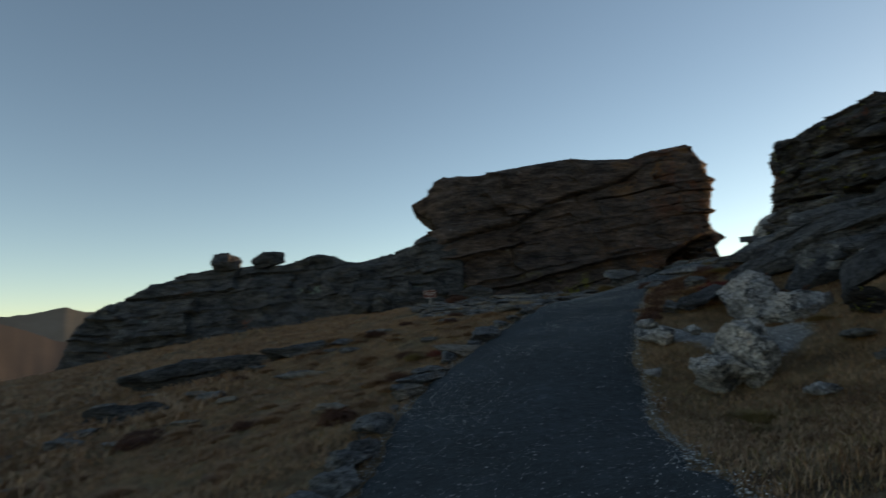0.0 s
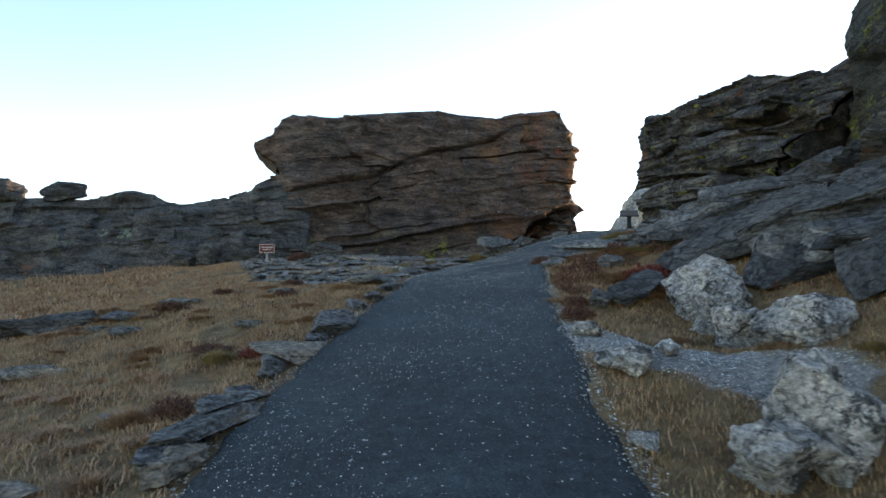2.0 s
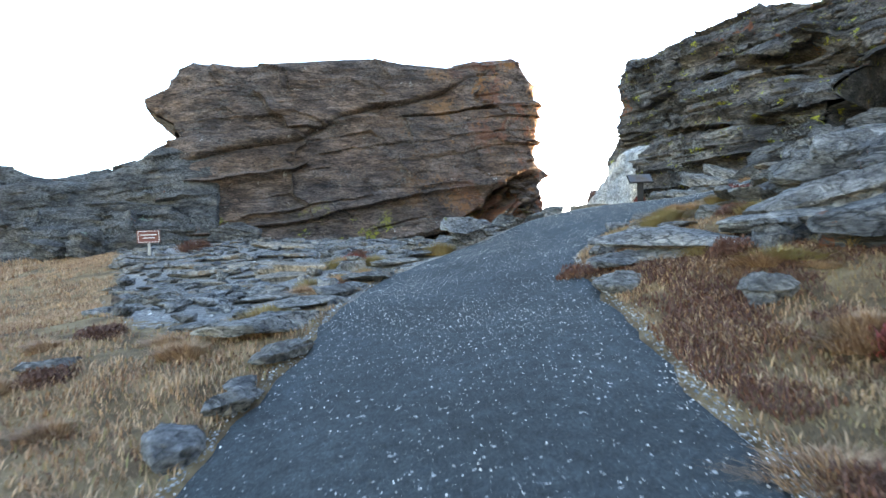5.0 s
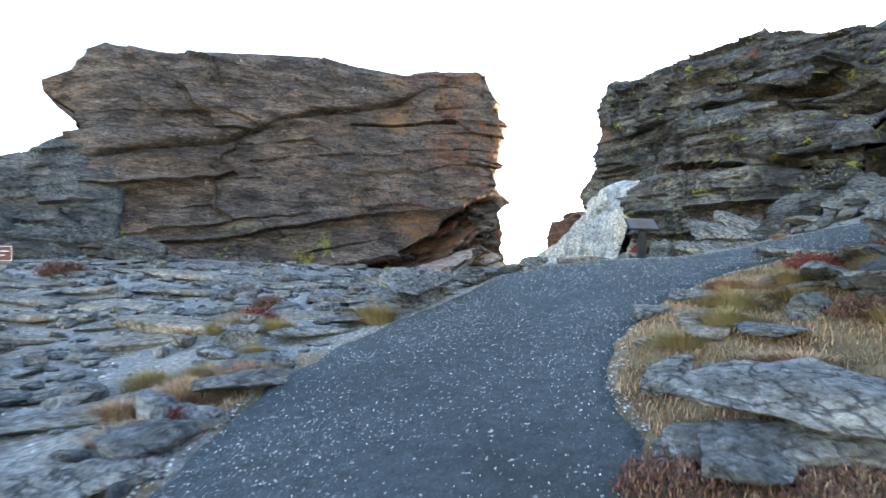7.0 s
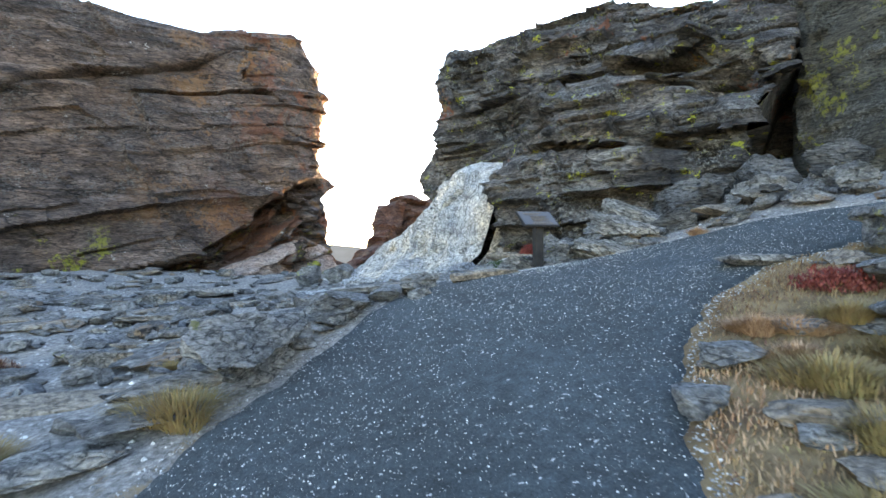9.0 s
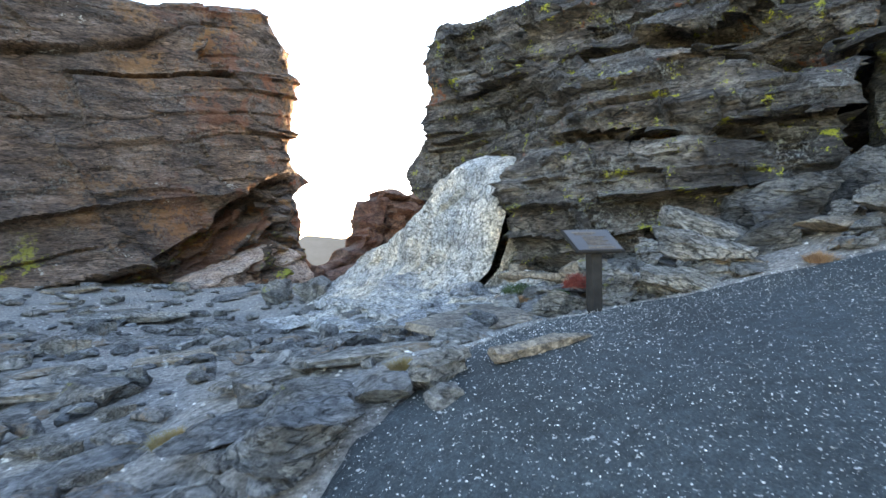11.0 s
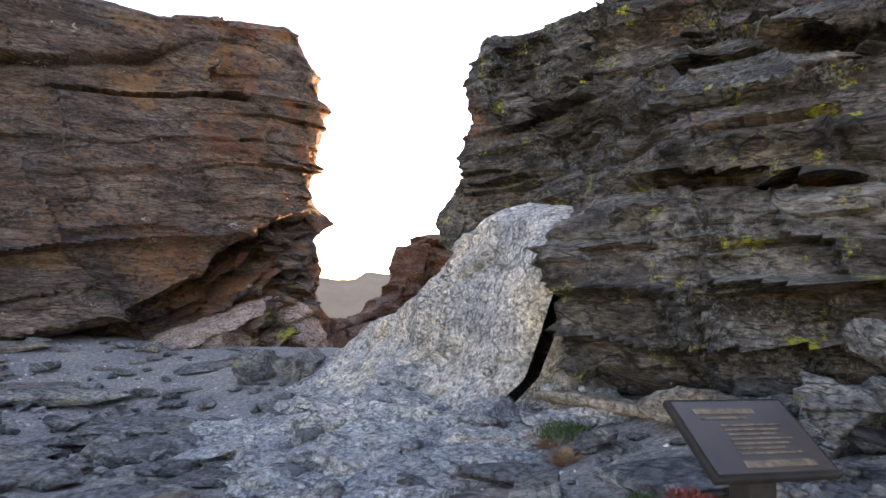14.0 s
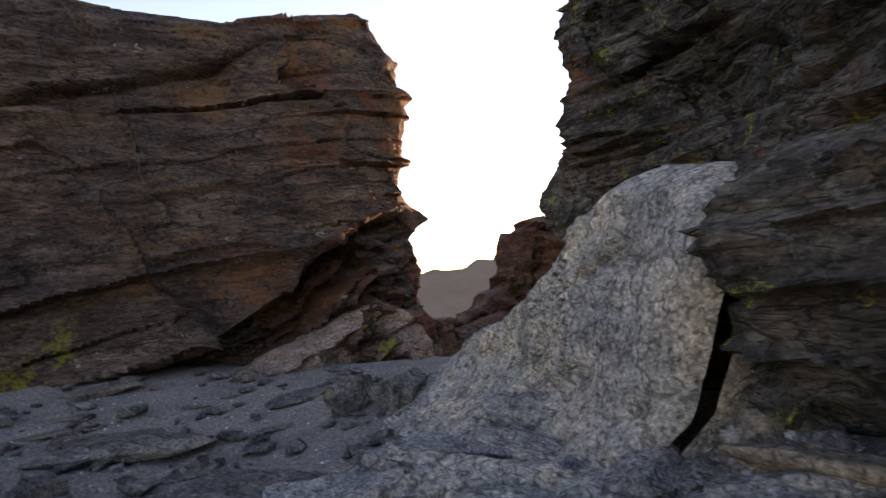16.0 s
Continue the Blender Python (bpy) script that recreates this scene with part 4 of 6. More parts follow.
SL, TN = "flat blue-grey slab half sunk in the turf", "flat tan stone at the asphalt's edge"
for name, mat, at, size, seed, yaw, tilt, sink, label in (
        ("edging_stone", rock_tan, (0.25, 10.0), (0.95, 0.62, 0.26), 421, 35, (4, 6), 0.25, TN),
        ("edging_stone", rock_pale, (0.75, 11.1), (1.0, 0.5, 0.3), 422, 60, (6, -4), 0.2, "rough grey stone at the asphalt's edge"),
        ("edging_stone", rock_pale, (-0.2, 8.75), (1.25, 0.42, 0.16), 423, 65, (-4, 3), 0.25, "long flat grey stone along the asphalt's edge"),
        ("edging_stone", rock_pale, (-0.5, 7.75), (0.8, 0.42, 0.2), 424, 75, (0, 5), 0.25, "flat grey stone along the asphalt's edge"),
        ("edging_stone", rock_pale, (-0.72, 6.4), (0.8, 0.4, 0.24), 425, 85, (3, 3), 0.25, "flat grey stone along the asphalt's edge"),
        ("edging_stone", rock_pale, (-0.85, 5.2), (0.55, 0.36, 0.2), 426, 80, (0, 0), 0.25, "flat grey stone along the asphalt's edge"),
        ("edging_stone", rock_slab, (-0.9, 4.2), (0.6, 0.34, 0.2), 427, 95, (2, 0), 0.25, "flat grey stone along the asphalt's edge"),
        ("edging_stone", rock_pale, (1.45, 12.7), (0.75, 0.3, 0.16), 428, 62, (0, 4), 0.25, "flat grey stone along the asphalt's edge"),
        ("edging_stone", rock_slab, (1.85, 13.6), (0.8, 0.36, 0.16), 429, 62, (0, 4), 0.25, "flat grey stone along the asphalt's edge"),
        ("slab", rock_pale, (1.95, 14.75), (1.9, 0.75, 0.2), 430, 48, (-4, 3), 0.3, "long flat blue-grey slab beside the asphalt"),
        ("slab", rock_slab, (2.75, 16.2), (1.1, 0.5, 0.2), 431, 58, (-3, 4), 0.3, SL),
        ("slab", rock_pale, (2.45, 15.75), (1.2, 0.55, 0.16), 432, 35, (0, 0), 0.25, SL),
        ("slab", rock_slab, (1.25, 15.2), (0.8, 0.4, 0.12), 433, 10, (0, 0), 0.25, SL),
        ("slab", rock_slab, (0.1, 14.3), (0.5, 0.3, 0.12), 434, 10, (0, 0), 0.25, SL),
        ("slab", rock_slab, (-1.5, 14.4), (0.7, 0.3, 0.14), 435, -10, (0, 0), 0.25, SL),
        ("slab", rock_slab, (-2.5, 19.5), (0.8, 0.4, 0.16), 436, 5, (0, 0), 0.25, SL),
        ("slab", rock_slab, (-1.9, 13.1), (0.6, 0.35, 0.12), 437, 30, (0, 0), 0.25, SL),
        ("low_outcrop", rock_left, (-6.1, 14.9), (4.2, 1.5, 0.8), 438, 5, (0, -6), 0.3, "low dark ledge of layered rock in the meadow"),
        ("low_outcrop", rock_left, (-3.2, 14.4), (1.9, 0.7, 0.4), 439, -5, (0, -4), 0.3, "low dark ledge of layered rock in the meadow"),
        ("low_outcrop", rock_left, (-5.6, 11.2), (1.5, 0.8, 0.4), 440, 10, (0, -4), 0.3, "low dark ledge of layered rock in the meadow"),
        ("slab", rock_slab, (-2.7, 11.9), (1.2, 0.5, 0.16), 441, 0, (0, 0), 0.25, SL),
        ("slab", rock_left, (4.3, 10.3), (1.3, 0.5, 0.22), 442, 40, (5, -14), -0.2, "dark lichened slab leaning out over the gravel"),
        ("stone", rock_slab, (3.75, 10.2), (0.4, 0.3, 0.28), 443, 20, (0, 10), 0.2, "grey stone in the dry grass"),
        ("stone", rock_slab, (4.95, 12.0), (0.5, 0.35, 0.26), 444, 10, (0, 0), 0.2, "grey stone in the dry grass"),
        ("slab", rock_slab, (5.2, 14.0), (0.9, 0.45, 0.2), 445, 35, (0, 0), 0.3, SL),
        ("slab", rock_slab, (4.6, 13.2), (0.7, 0.4, 0.2), 446, 40, (0, 0), 0.3, SL),
        ("slab", rock_pale, (5.62, 13.92), (1.6, 0.85, 0.22), 447, -62, (8, 2), -0.2, "large flat grey slab jutting over the turf by the path"),
        ("slab", rock_slab, (5.37, 13.9), (1.25, 0.6, 0.26), 448, -60, (4, 0), 0.5, "lichened grey slab under a larger one"),
        ("stone", rock_pale, (5.7, 15.02), (0.52, 0.28, 0.22), 449, 10, (0, -8), 0.2, "lichened grey block at the asphalt's edge"),
        ("stone", rock_slab, (6.85, 16.45), (0.42, 0.3, 0.16), 450, 20, (0, 0), 0.2, "grey stone at the asphalt's edge"),
        ("stone", rock_slab, (6.0, 13.0), (0.7, 0.4, 0.35), 451, 20, (0, 0), 0.2, "grey stone in the dry grass"),
        ("slab", rock_slab, (8.6, 15.9), (1.3, 0.5, 0.2), 452, 15, (0, 4), 0.2, SL),
        ("slab", rock_pale, (9.6, 16.2), (1.2, 0.6, 0.26), 453, 10, (0, 4), 0.2, SL),
        ("slab", rock_slab, (8.3, 15.2), (1.1, 0.5, 0.3), 454, 20, (0, 0), 0.2, SL),
        ("stone", rock_slab, (7.6, 15.4), (0.4, 0.3, 0.25), 455, 10, (0, 0), 0.2, "grey stone in the dry grass"),
        ("stone", rock_slab, (10.4, 16.3), (0.8, 0.7, 0.6), 456, 10, (0, 0), 0.2, "grey block at the turf's end"),
        ("boulder", rock_pale, (5.7, 19.55), (1.3, 0.75, 0.62), 457, 32, (0, -6), 0.1, "weathered pale grey boulder at the asphalt's edge"),
        ("boulder", rock_pale, (6.9, 20.1), (1.0, 0.55, 0.3), 458, 25, (0, 0), 0.2, "weathered pale grey boulder at the asphalt's edge"),
        ("slab", rock_pale, (4.35, 19.2), (1.0, 0.6, 0.14), 459, 20, (0, 0), 0.2, SL),
        ("slab", rock_slab, (3.5, 18.0), (0.9, 0.5, 0.14), 460, 30, (0, 0), 0.2, SL),
        ("slab", rock_slab, (6.95, 20.7), (1.4, 0.6, 0.16), 461, 10, (0, 0), 0.2, SL),
        ("edging_stone", rock_tan, (8.6, 19.72), (1.1, 0.32, 0.18), 462, -10, (0, 0), 0.2, "tan stone with moss along the asphalt's edge"),
        ("boulder", rock_pale, (7.85, 20.0), (0.6, 0.36, 0.3), 463, 10, (0, 0), 0.2, "whitish stone at the asphalt's edge"),
        ("boulder", rock_slab, (7.6, 19.7), (0.42, 0.26, 0.16), 464, 40, (0, 0), 0.2, "grey stone at the asphalt's edge"),
        ("boulder", rock_pale, (10.55, 21.0), (0.62, 0.36, 0.32), 465, -10, (0, 8), 0.2, "tan boulder behind the sign post"),
        ("boulder", rock_pale, (10.95, 20.55), (0.52, 0.5, 0.5), 466, 40, (0, -12), 0.2, "pale grey boulder beside the sign post"),
        ("slab", rock_pale, (11.3, 20.0), (1.0, 0.6, 0.3), 467, -40, (0, 12), 0.1, "broken grey slab in a rock pile by the sign"),
        ("slab", rock_pale, (11.7, 20.1), (1.1, 0.6, 0.34), 468, -45, (6, 14), -0.7, "broken grey slab in a rock pile by the sign"),
        ("stone", rock_grey, (4.62, 6.72), (0.72, 0.5, 0.3), 511, 70, (0, 8), 0.15, "dark block crusted with pale lichen in the turf"),
        ("slab", rock_slab, (4.25, 6.4), (0.6, 0.32, 0.1), 512, 60, (0, 4), 0.2, SL),
        ("slab", rock_slab, (4.1, 5.5), (0.5, 0.36, 0.16), 513, 30, (0, 0), 0.2, SL),
        ("slab", rock_slab, (4.9, 5.6), (0.9, 0.5, 0.2), 514, 80, (-6, 4), 0.2, SL),
        ("slab", rock_slab, (5.3, 6.4), (1.1, 0.6, 0.22), 515, 70, (-8, 4), 0.15, SL),
        ("slab", rock_slab, (-0.35, 8.2), (1.5, 0.5, 0.2), 516, 68, (-3, 3), 0.2, "long flat grey stone along the asphalt's edge"),
        ("slab", rock_slab, (3.4, 17.3), (1.3, 0.6, 0.18), 517, 52, (-3, 3), 0.2, SL),
        ("boulder", rock_grey, (13.95, 24.0), (1.1, 1.3, 1.5), 498, -20, (0, 8), 0.1, "dark grey block wedged between quartz and outcrop"),
        ("slab", rock_tan, (12.1, 19.85), (0.9, 0.5, 0.28), 469, -50, (0, 16), 0.1, "broken tan slab in a rock pile by the sign"),
        ("boulder", rock_pale, (12.6, 20.9), (0.7, 0.6, 0.55), 470, 0, (0, 0), 0.15, "grey boulder at the foot of the outcrop"),
        ("boulder", rock_pale, (11.9, 21.3), (0.7, 0.5, 0.5), 471, 20, (0, 0), 0.15, "grey boulder at the foot of the outcrop"),
        ("slab", rock_pale, (12.9, 20.3), (1.6, 0.55, 0.4), 472, -55, (0, 24), -0.2, "long grey slab leaning on the outcrop"),
        ("boulder", rock_left, (13.4, 19.5), (1.1, 0.8, 0.8), 473, -30, (0, 0), 0.1, "grey boulder in the rubble under the outcrop"),
        ("boulder", rock_left, (13.9, 20.2), (1.0, 0.8, 0.9), 474, 10, (0, 6), 0.1, "grey boulder in the rubble under the outcrop"),
        ("boulder", rock_left, (14.2, 19.0), (1.2, 0.9, 0.9), 475, 40, (5, 0), 0.1, "grey boulder in the rubble under the outcrop"),
        ("boulder", rock_slab, (13.2, 18.5), (1.0, 0.6, 0.45), 476, -20, (0, 0), 0.1, "grey boulder in the rubble under the outcrop"),
        ("boulder", rock_left, (14.6, 17.9), (1.3, 0.8, 0.8), 477, 0, (0, 0), 0.1, "grey boulder in the rubble under the outcrop"),
        ("boulder", rock_slab, (13.6, 17.6), (0.9, 0.6, 0.45), 478, 30, (0, 0), 0.1, "grey boulder in the rubble under the outcrop"),
        ("boulder", rock_left, (14.9, 20.0), (1.3, 1.0, 1.3), 479, 0, (0, 10), 0.1, "grey boulder in the rubble under the outcrop"),
        ("boulder", rock_quartz, (11.9, 25.2), (1.5, 0.9, 0.4), 480, -50, (0, 0), 0.05, "broken white quartz block at the outcrop's foot"),
        ("boulder", rock_quartz, (11.2, 24.3), (1.1, 0.7, 0.3), 481, -30, (0, 0), 0.05, "broken white quartz block at the outcrop's foot"),
        ("boulder", rock_quartz, (12.5, 24.2), (0.9, 0.6, 0.4), 482, 10, (0, 0), 0.05, "broken white quartz block at the outcrop's foot"),
        ("boulder", rock_quartz, (12.9, 26.3), (1.2, 0.9, 0.55), 483, -60, (0, 0), 0.05, "broken white quartz block at the outcrop's foot"),
        ("boulder", rock_quartz, (11.7, 24.6), (1.5, 1.1, 0.3), 518, -40, (3, 4), 0.1, "flat white quartz block on the gravel"),
        ("boulder", rock_quartz, (12.5, 25.6), (1.7, 1.2, 0.36), 519, -60, (-3, 5), 0.1, "flat white quartz block on the gravel"),
        ("boulder", rock_quartz, (12.0, 26.9), (1.4, 1.0, 0.3), 520, -30, (0, 3), 0.1, "flat white quartz block on the gravel"),
        ("slab", rock_slab, (10.3, 28.2), (2.6, 1.3, 0.26), 521, 8, (0, 3), 0.25, "broad flat blue-grey slab on the gravel"),
        ("slab", rock_slab, (9.3, 30.6), (2.4, 1.2, 0.3), 522, -6, (0, 3), 0.25, "broad flat blue-grey slab on the gravel"),
        ("slab", rock_slab, (10.0, 26.6), (1.8, 0.9, 0.2), 523, 14, (3, 3), 0.25, "broad flat blue-grey slab on the gravel"),
        ("slab", rock_slab, (8.3, 27.6), (2.0, 1.0, 0.22), 524, 4, (0, 3), 0.25, "broad flat blue-grey slab on the gravel"),
        ("slab", rock_pale, (10.25, 17.45), (1.4, 0.6, 0.14), 525, -22, (0, 0), 0.3, "pale flat slab let into the asphalt's edge"),
        ("slab", rock_tan, (9.5, 22.5), (0.8, 0.4, 0.2), 484, 5, (0, 0), 0.2, "tan slab on the gravel"),
        ("slab", rock_slab, (8.95, 20.95), (0.6, 0.4, 0.16), 485, 5, (0, 0), 0.2, SL),
        ("slab", rock_slab, (10.2, 25.4), (1.5, 0.8, 0.16), 486, 5, (0, 0), 0.2, SL),
        ("boulder", rock_slab, (13.0, 29.6), (0.95, 0.8, 0.55), 487, 5, (0, 0), 0.1, "rounded grey boulder before the gap"),
        ("boulder", rock_slab, (12.4, 30.2), (0.95, 0.6, 0.6), 488, 30, (0, -14), 0.1, "dark angular boulder before the gap"),
        ("boulder", rock_left, (1.9, 33.0), (1.9, 1.0, 0.9), 489, -15, (0, 8), 0.1, "long grey boulder under the table rock"),
        ("boulder", rock_left, (-3.2, 33.5), (1.6, 1.0, 1.3), 490, 20, (0, 20), 0.1, "fallen grey block between the outcrops"),
        ("boulder", rock_left, (-2.2, 34.5), (1.6, 1.2, 2.0), 491, 60, (0, 25), 0.1, "fallen grey block between the outcrops"),
        ("boulder", rock_left, (-4.3, 33.8), (1.3, 1.0, 0.9), 492, 0, (0, 0), 0.1, "fallen grey block between the outcrops")):
    beds = 0.09 if size[2] < 0.6 else 0.18
    stone(name, mat, at, size, seed, yaw, tilt, sink, 24, label, "", boxy=0.74, cuts=16, rough=0.09, beds=beds)

# pale flat stones in the turf inside the bend
rnd = random.Random(57)
for k in range(50):
    x, y = rnd.uniform(6.0, 11.5), rnd.uniform(14.2, 17.0)
    if not -1.6 < inside_path(np.array([x]), np.array([y]))[0] < -0.12:
        continue
    w = rnd.uniform(0.2, 0.75)
    stone("turf_stone", rock_pale if k % 4 else rock_tan, (x, y), (w, w * rnd.uniform(0.45, 0.8), w * rnd.uniform(0.15, 0.3)), 1400 + k, rnd.uniform(-30, 60),
          (rnd.uniform(-5, 5), rnd.uniform(-5, 5)), 0.4, 14, "flat pale stone in the turf inside the bend", "stones in the turf", boxy=0.74, cuts=14, rough=0.08, beds=0.06)

# grey stones scattered in the meadow
rnd = random.Random(44)
for k in range(30):
    x, y = rnd.uniform(-7, 1.5), rnd.uniform(4, 15.5)
    if inside_path(np.array([x]), np.array([y]))[0] > -0.4:
        continue
    w = rnd.uniform(0.15, 0.5) * (0.6 + 0.06 * y)
    stone("meadow_stone", rock_slab if k % 5 else rock_tan, (x, y), (w, w * rnd.uniform(0.5, 0.8), w * rnd.uniform(0.15, 0.35)), 1600 + k, rnd.uniform(-30, 40),
          (rnd.uniform(-6, 6), rnd.uniform(-6, 6)), 0.15, 12, "small flat grey stone in the meadow grass", "stones in the meadow", boxy=0.74, cuts=14, rough=0.08, beds=0.06)

# smaller stones that line the asphalt
rnd = random.Random(35)
for k in range(22):
    y = 2.6 + 0.5 * k + rnd.uniform(-0.15, 0.15)
    x = float(np.interp(y, [b for a, b in LEFT_EDGE[:14]], [a for a, b in LEFT_EDGE[:14]])) - rnd.uniform(0.08, 0.3)
    w = rnd.uniform(0.22, 0.6)
    stone("edging_stone", rock_slab if k % 5 else rock_tan, (x, y), (w, w * rnd.uniform(0.45, 0.7), w * rnd.uniform(0.2, 0.45)), 1300 + k, rnd.uniform(55, 100),
          (rnd.uniform(-6, 6), rnd.uniform(-6, 6)), 0.25, 14, "small stone lining the asphalt's edge", "stones lining the path", boxy=0.74, cuts=14, rough=0.08, beds=0.06)

# tilted slabs and blocks on the hillside above the path
rnd = random.Random(91)
for k in range(84):
    x, y = rnd.uniform(6.2, 13.0), rnd.uniform(7.0, 15.4)
    if y > 14.2 and x < 8.6 or inside_path(np.array([x]), np.array([y]))[0] > -1.6:
        continue
    w = rnd.uniform(0.7, 2.7) * (0.7 + 0.05 * x)
    stone("hillside_slab", rock_left if rnd.random() < 0.7 else rock_slab, (x, y), (w, w * rnd.uniform(0.4, 0.65), w * rnd.uniform(0.16, 0.36)), 900 + k, rnd.uniform(-70, -20),
          (rnd.uniform(-14, 14), rnd.uniform(-18, 10)), 0.2, 18, "tilted grey lichened slab on the hillside", "hillside slabs", lie=k % 2 == 0, boxy=0.74, cuts=15, rough=0.09, beds=0.12)
# the broad slabs that floor the slope behind the white boulders
for k in range(60):
    x, y = rnd.uniform(5.2, 11.0), rnd.uniform(6.0, 13.4)
    if math.hypot(x - 4.85, y - 9.7) < 1.3 or math.hypot(x - 4.58, y - 7.98) < 1.5 or inside_path(np.array([x]), np.array([y]))[0] > -2.0:
        continue
    w = rnd.uniform(0.7, 1.9)
    stone("hillside_slab", (rock_left, rock_slab, rock_left, rock_grey)[k % 4], (x, y), (w, w * rnd.uniform(0.5, 0.75), rnd.uniform(0.25, 0.5)), 1500 + k, rnd.uniform(50, 110),
          (rnd.uniform(-16, 10), rnd.uniform(-14, 14)), 0.15, 18, "broad dark grey lichened slab lying on the slope", "hillside slabs", lie=k % 3 > 0, boxy=0.78, cuts=15, rough=0.08, beds=0.12)
for at, size, seed, yaw, tilt in (((6.5, 9.75), (2.2, 1.2, 0.42), 1561, 25, (4, -6)), ((6.15, 8.35), (1.9, 1.1, 0.4), 1562, 40, (-5, -8)), ((7.3, 11.2), (2.1, 1.1, 0.4), 1563, 20, (5, -4)),
                                  ((7.6, 9.0), (2.5, 1.5, 0.5), 1564, 35, (6, -8)), ((6.6, 7.1), (2.0, 1.2, 0.4), 1565, 55, (-4, -6)), ((5.75, 10.9), (1.5, 0.7, 0.3), 1566, 15, (0, -8)),
                                  ((8.3, 12.4), (2.2, 1.0, 0.45), 1567, 10, (6, -4)), ((5.9, 6.0), (1.3, 0.9, 0.35), 1568, 60, (0, -6)), ((8.6, 10.6), (2.4, 1.4, 0.55), 1569, 30, (4, -6))):
    stone("hillside_slab", rock_left, at, size, seed, yaw, tilt, 0.12, 22, "broad dark blue-grey slab lying on the slope", "hillside slabs", lie=True, boxy=0.8, cuts=14, rough=0.06, beds=0.1)
# rubble under the grey outcrop and quartz at its foot
for k in range(46):
    x, y = rnd.uniform(11.2, 15.2), rnd.uniform(17.6, 22.0)
    if inside_path(np.array([x]), np.array([y]))[0] > -0.3:
        continue
    w = rnd.uniform(0.22, 0.75)
    stone("rubble_stone", (rock_slab, rock_pale)[k % 2] if k % 4 else rock_left, (x, y), (w, w * rnd.uniform(0.5, 0.9), w * rnd.uniform(0.3, 0.7)), 1000 + k, rnd.uniform(-80, 80),
          (rnd.uniform(-12, 12), rnd.uniform(-14, 14)), 0.2, 14, "broken grey stone in the rubble under the outcrop", "rubble under the outcrop", boxy=0.74, cuts=15, rough=0.09, beds=0.08)
for k in range(120):
    x, y = rnd.uniform(10.2, 13.4), rnd.uniform(23.2, 27.2)
    w = rnd.uniform(0.3, 1.2)
    stone("quartz_stone", rock_quartz, (x, y), (w, w * rnd.uniform(0.6, 0.9), w * rnd.uniform(0.18, 0.34)), 1100 + k, rnd.uniform(-80, 80),
          (rnd.uniform(-8, 8), rnd.uniform(-8, 8)), 0.25, 14, "broken white quartz stone at the outcrop's foot", "quartz rubble", boxy=0.6, cuts=15, rough=0.1)
for at, size, seed, yaw in (((13.0, 23.0), (1.5, 0.5, 0.3), 1201, -70), ((12.9, 21.9), (1.3, 0.5, 0.34), 1202, -85), ((13.25, 23.6), (0.8, 0.5, 0.5), 1203, -40)):
    stone("slab", rock_tan, at, size, seed, yaw, (0, 4), 0.15, 18, "tan ledge under the grey outcrop's overhang", boxy=0.74, cuts=12, rough=0.08, beds=0.1)

# two balanced blocks on the left ridge's crest
for at, size, seed, z in (((-13.1, 37.9), (1.9, 1.5, 1.4), 495, 5.75), ((-10.5, 37.6), (2.0, 1.4, 1.1), 496, 5.95)):
    stone("balanced_rock", rock_left, at, size, seed, 10, (0, 0), 0.1, 16, "dark block balanced on the ridge's crest", "blocks on the ridge", z=z, boxy=0.7, cuts=8, rough=0.06, beds=0.3)
stone("knob_rock", rock_rust, (21.4, 27.6), (1.6, 1.2, 1.2), 497, 0, (0, 0), 0.1, 12, "small rusty knob on the grey outcrop's crest", z=9.9, boxy=0.7, cuts=8, beds=0.2)

# ---- loose slabs on the bare ground before the rocks ----
rnd = random.Random(77)
loose = []
for k in range(14):
    big = (1.0, 0.62, 0.13) if k < 8 else (1.0, 0.75, 0.4)
    ob = mesh_object("loose_slab" if k < 8 else "loose_stone", *stone_shape(big, 600 + k, 8, boxy=0.84, cuts=13, rough=0.05, beds=0.05), rock_slab if k % 7 else rock_tan, sharp=30)
    loose.append(ob.data)
    bpy.data.objects.remove(ob)
made = 0
while made < 250:
    x, y = rnd.uniform(-4, 13.4), rnd.uniform(15.5, 34.0)
    if rnd.random() > (1.0 if y < 27 else 0.55):
        continue
    if rubble(np.array([x]), np.array([y]))[0] < 0.45 or inside_path(np.array([x]), np.array([y]))[0] > -0.35:
        continue
    if math.hypot(x + 0.45, y - 27.7) < 0.8 or (x > 12 and y > 21) or math.hypot(x - 9.1, y - 20.8) < 0.6:
        continue
    k = rnd.randrange(14)
    w = rnd.uniform(0.35, 1.0) ** 1.5 * (1.8 if k < 8 else 0.7)
    w = max(w, 0.16)
    ob = new("loose_slab" if k < 8 else "loose_stone", loose[k])
    ob.matrix_world = pose(x, y, ground_z(x, y) - 0.035 * w, rnd.uniform(-5, 5), rnd.uniform(-7, 4), rnd.uniform(-28, 32)) @ Matrix.Diagonal((w, w * rnd.uniform(0.6, 1.0), w * rnd.uniform(0.6, 1.1), 1))
    tagged(ob, "loose flat grey slab lying on gravel" if k < 8 else "loose broken grey stone lying on gravel", "rock", "loose stones on the bare ground")
    made += 1


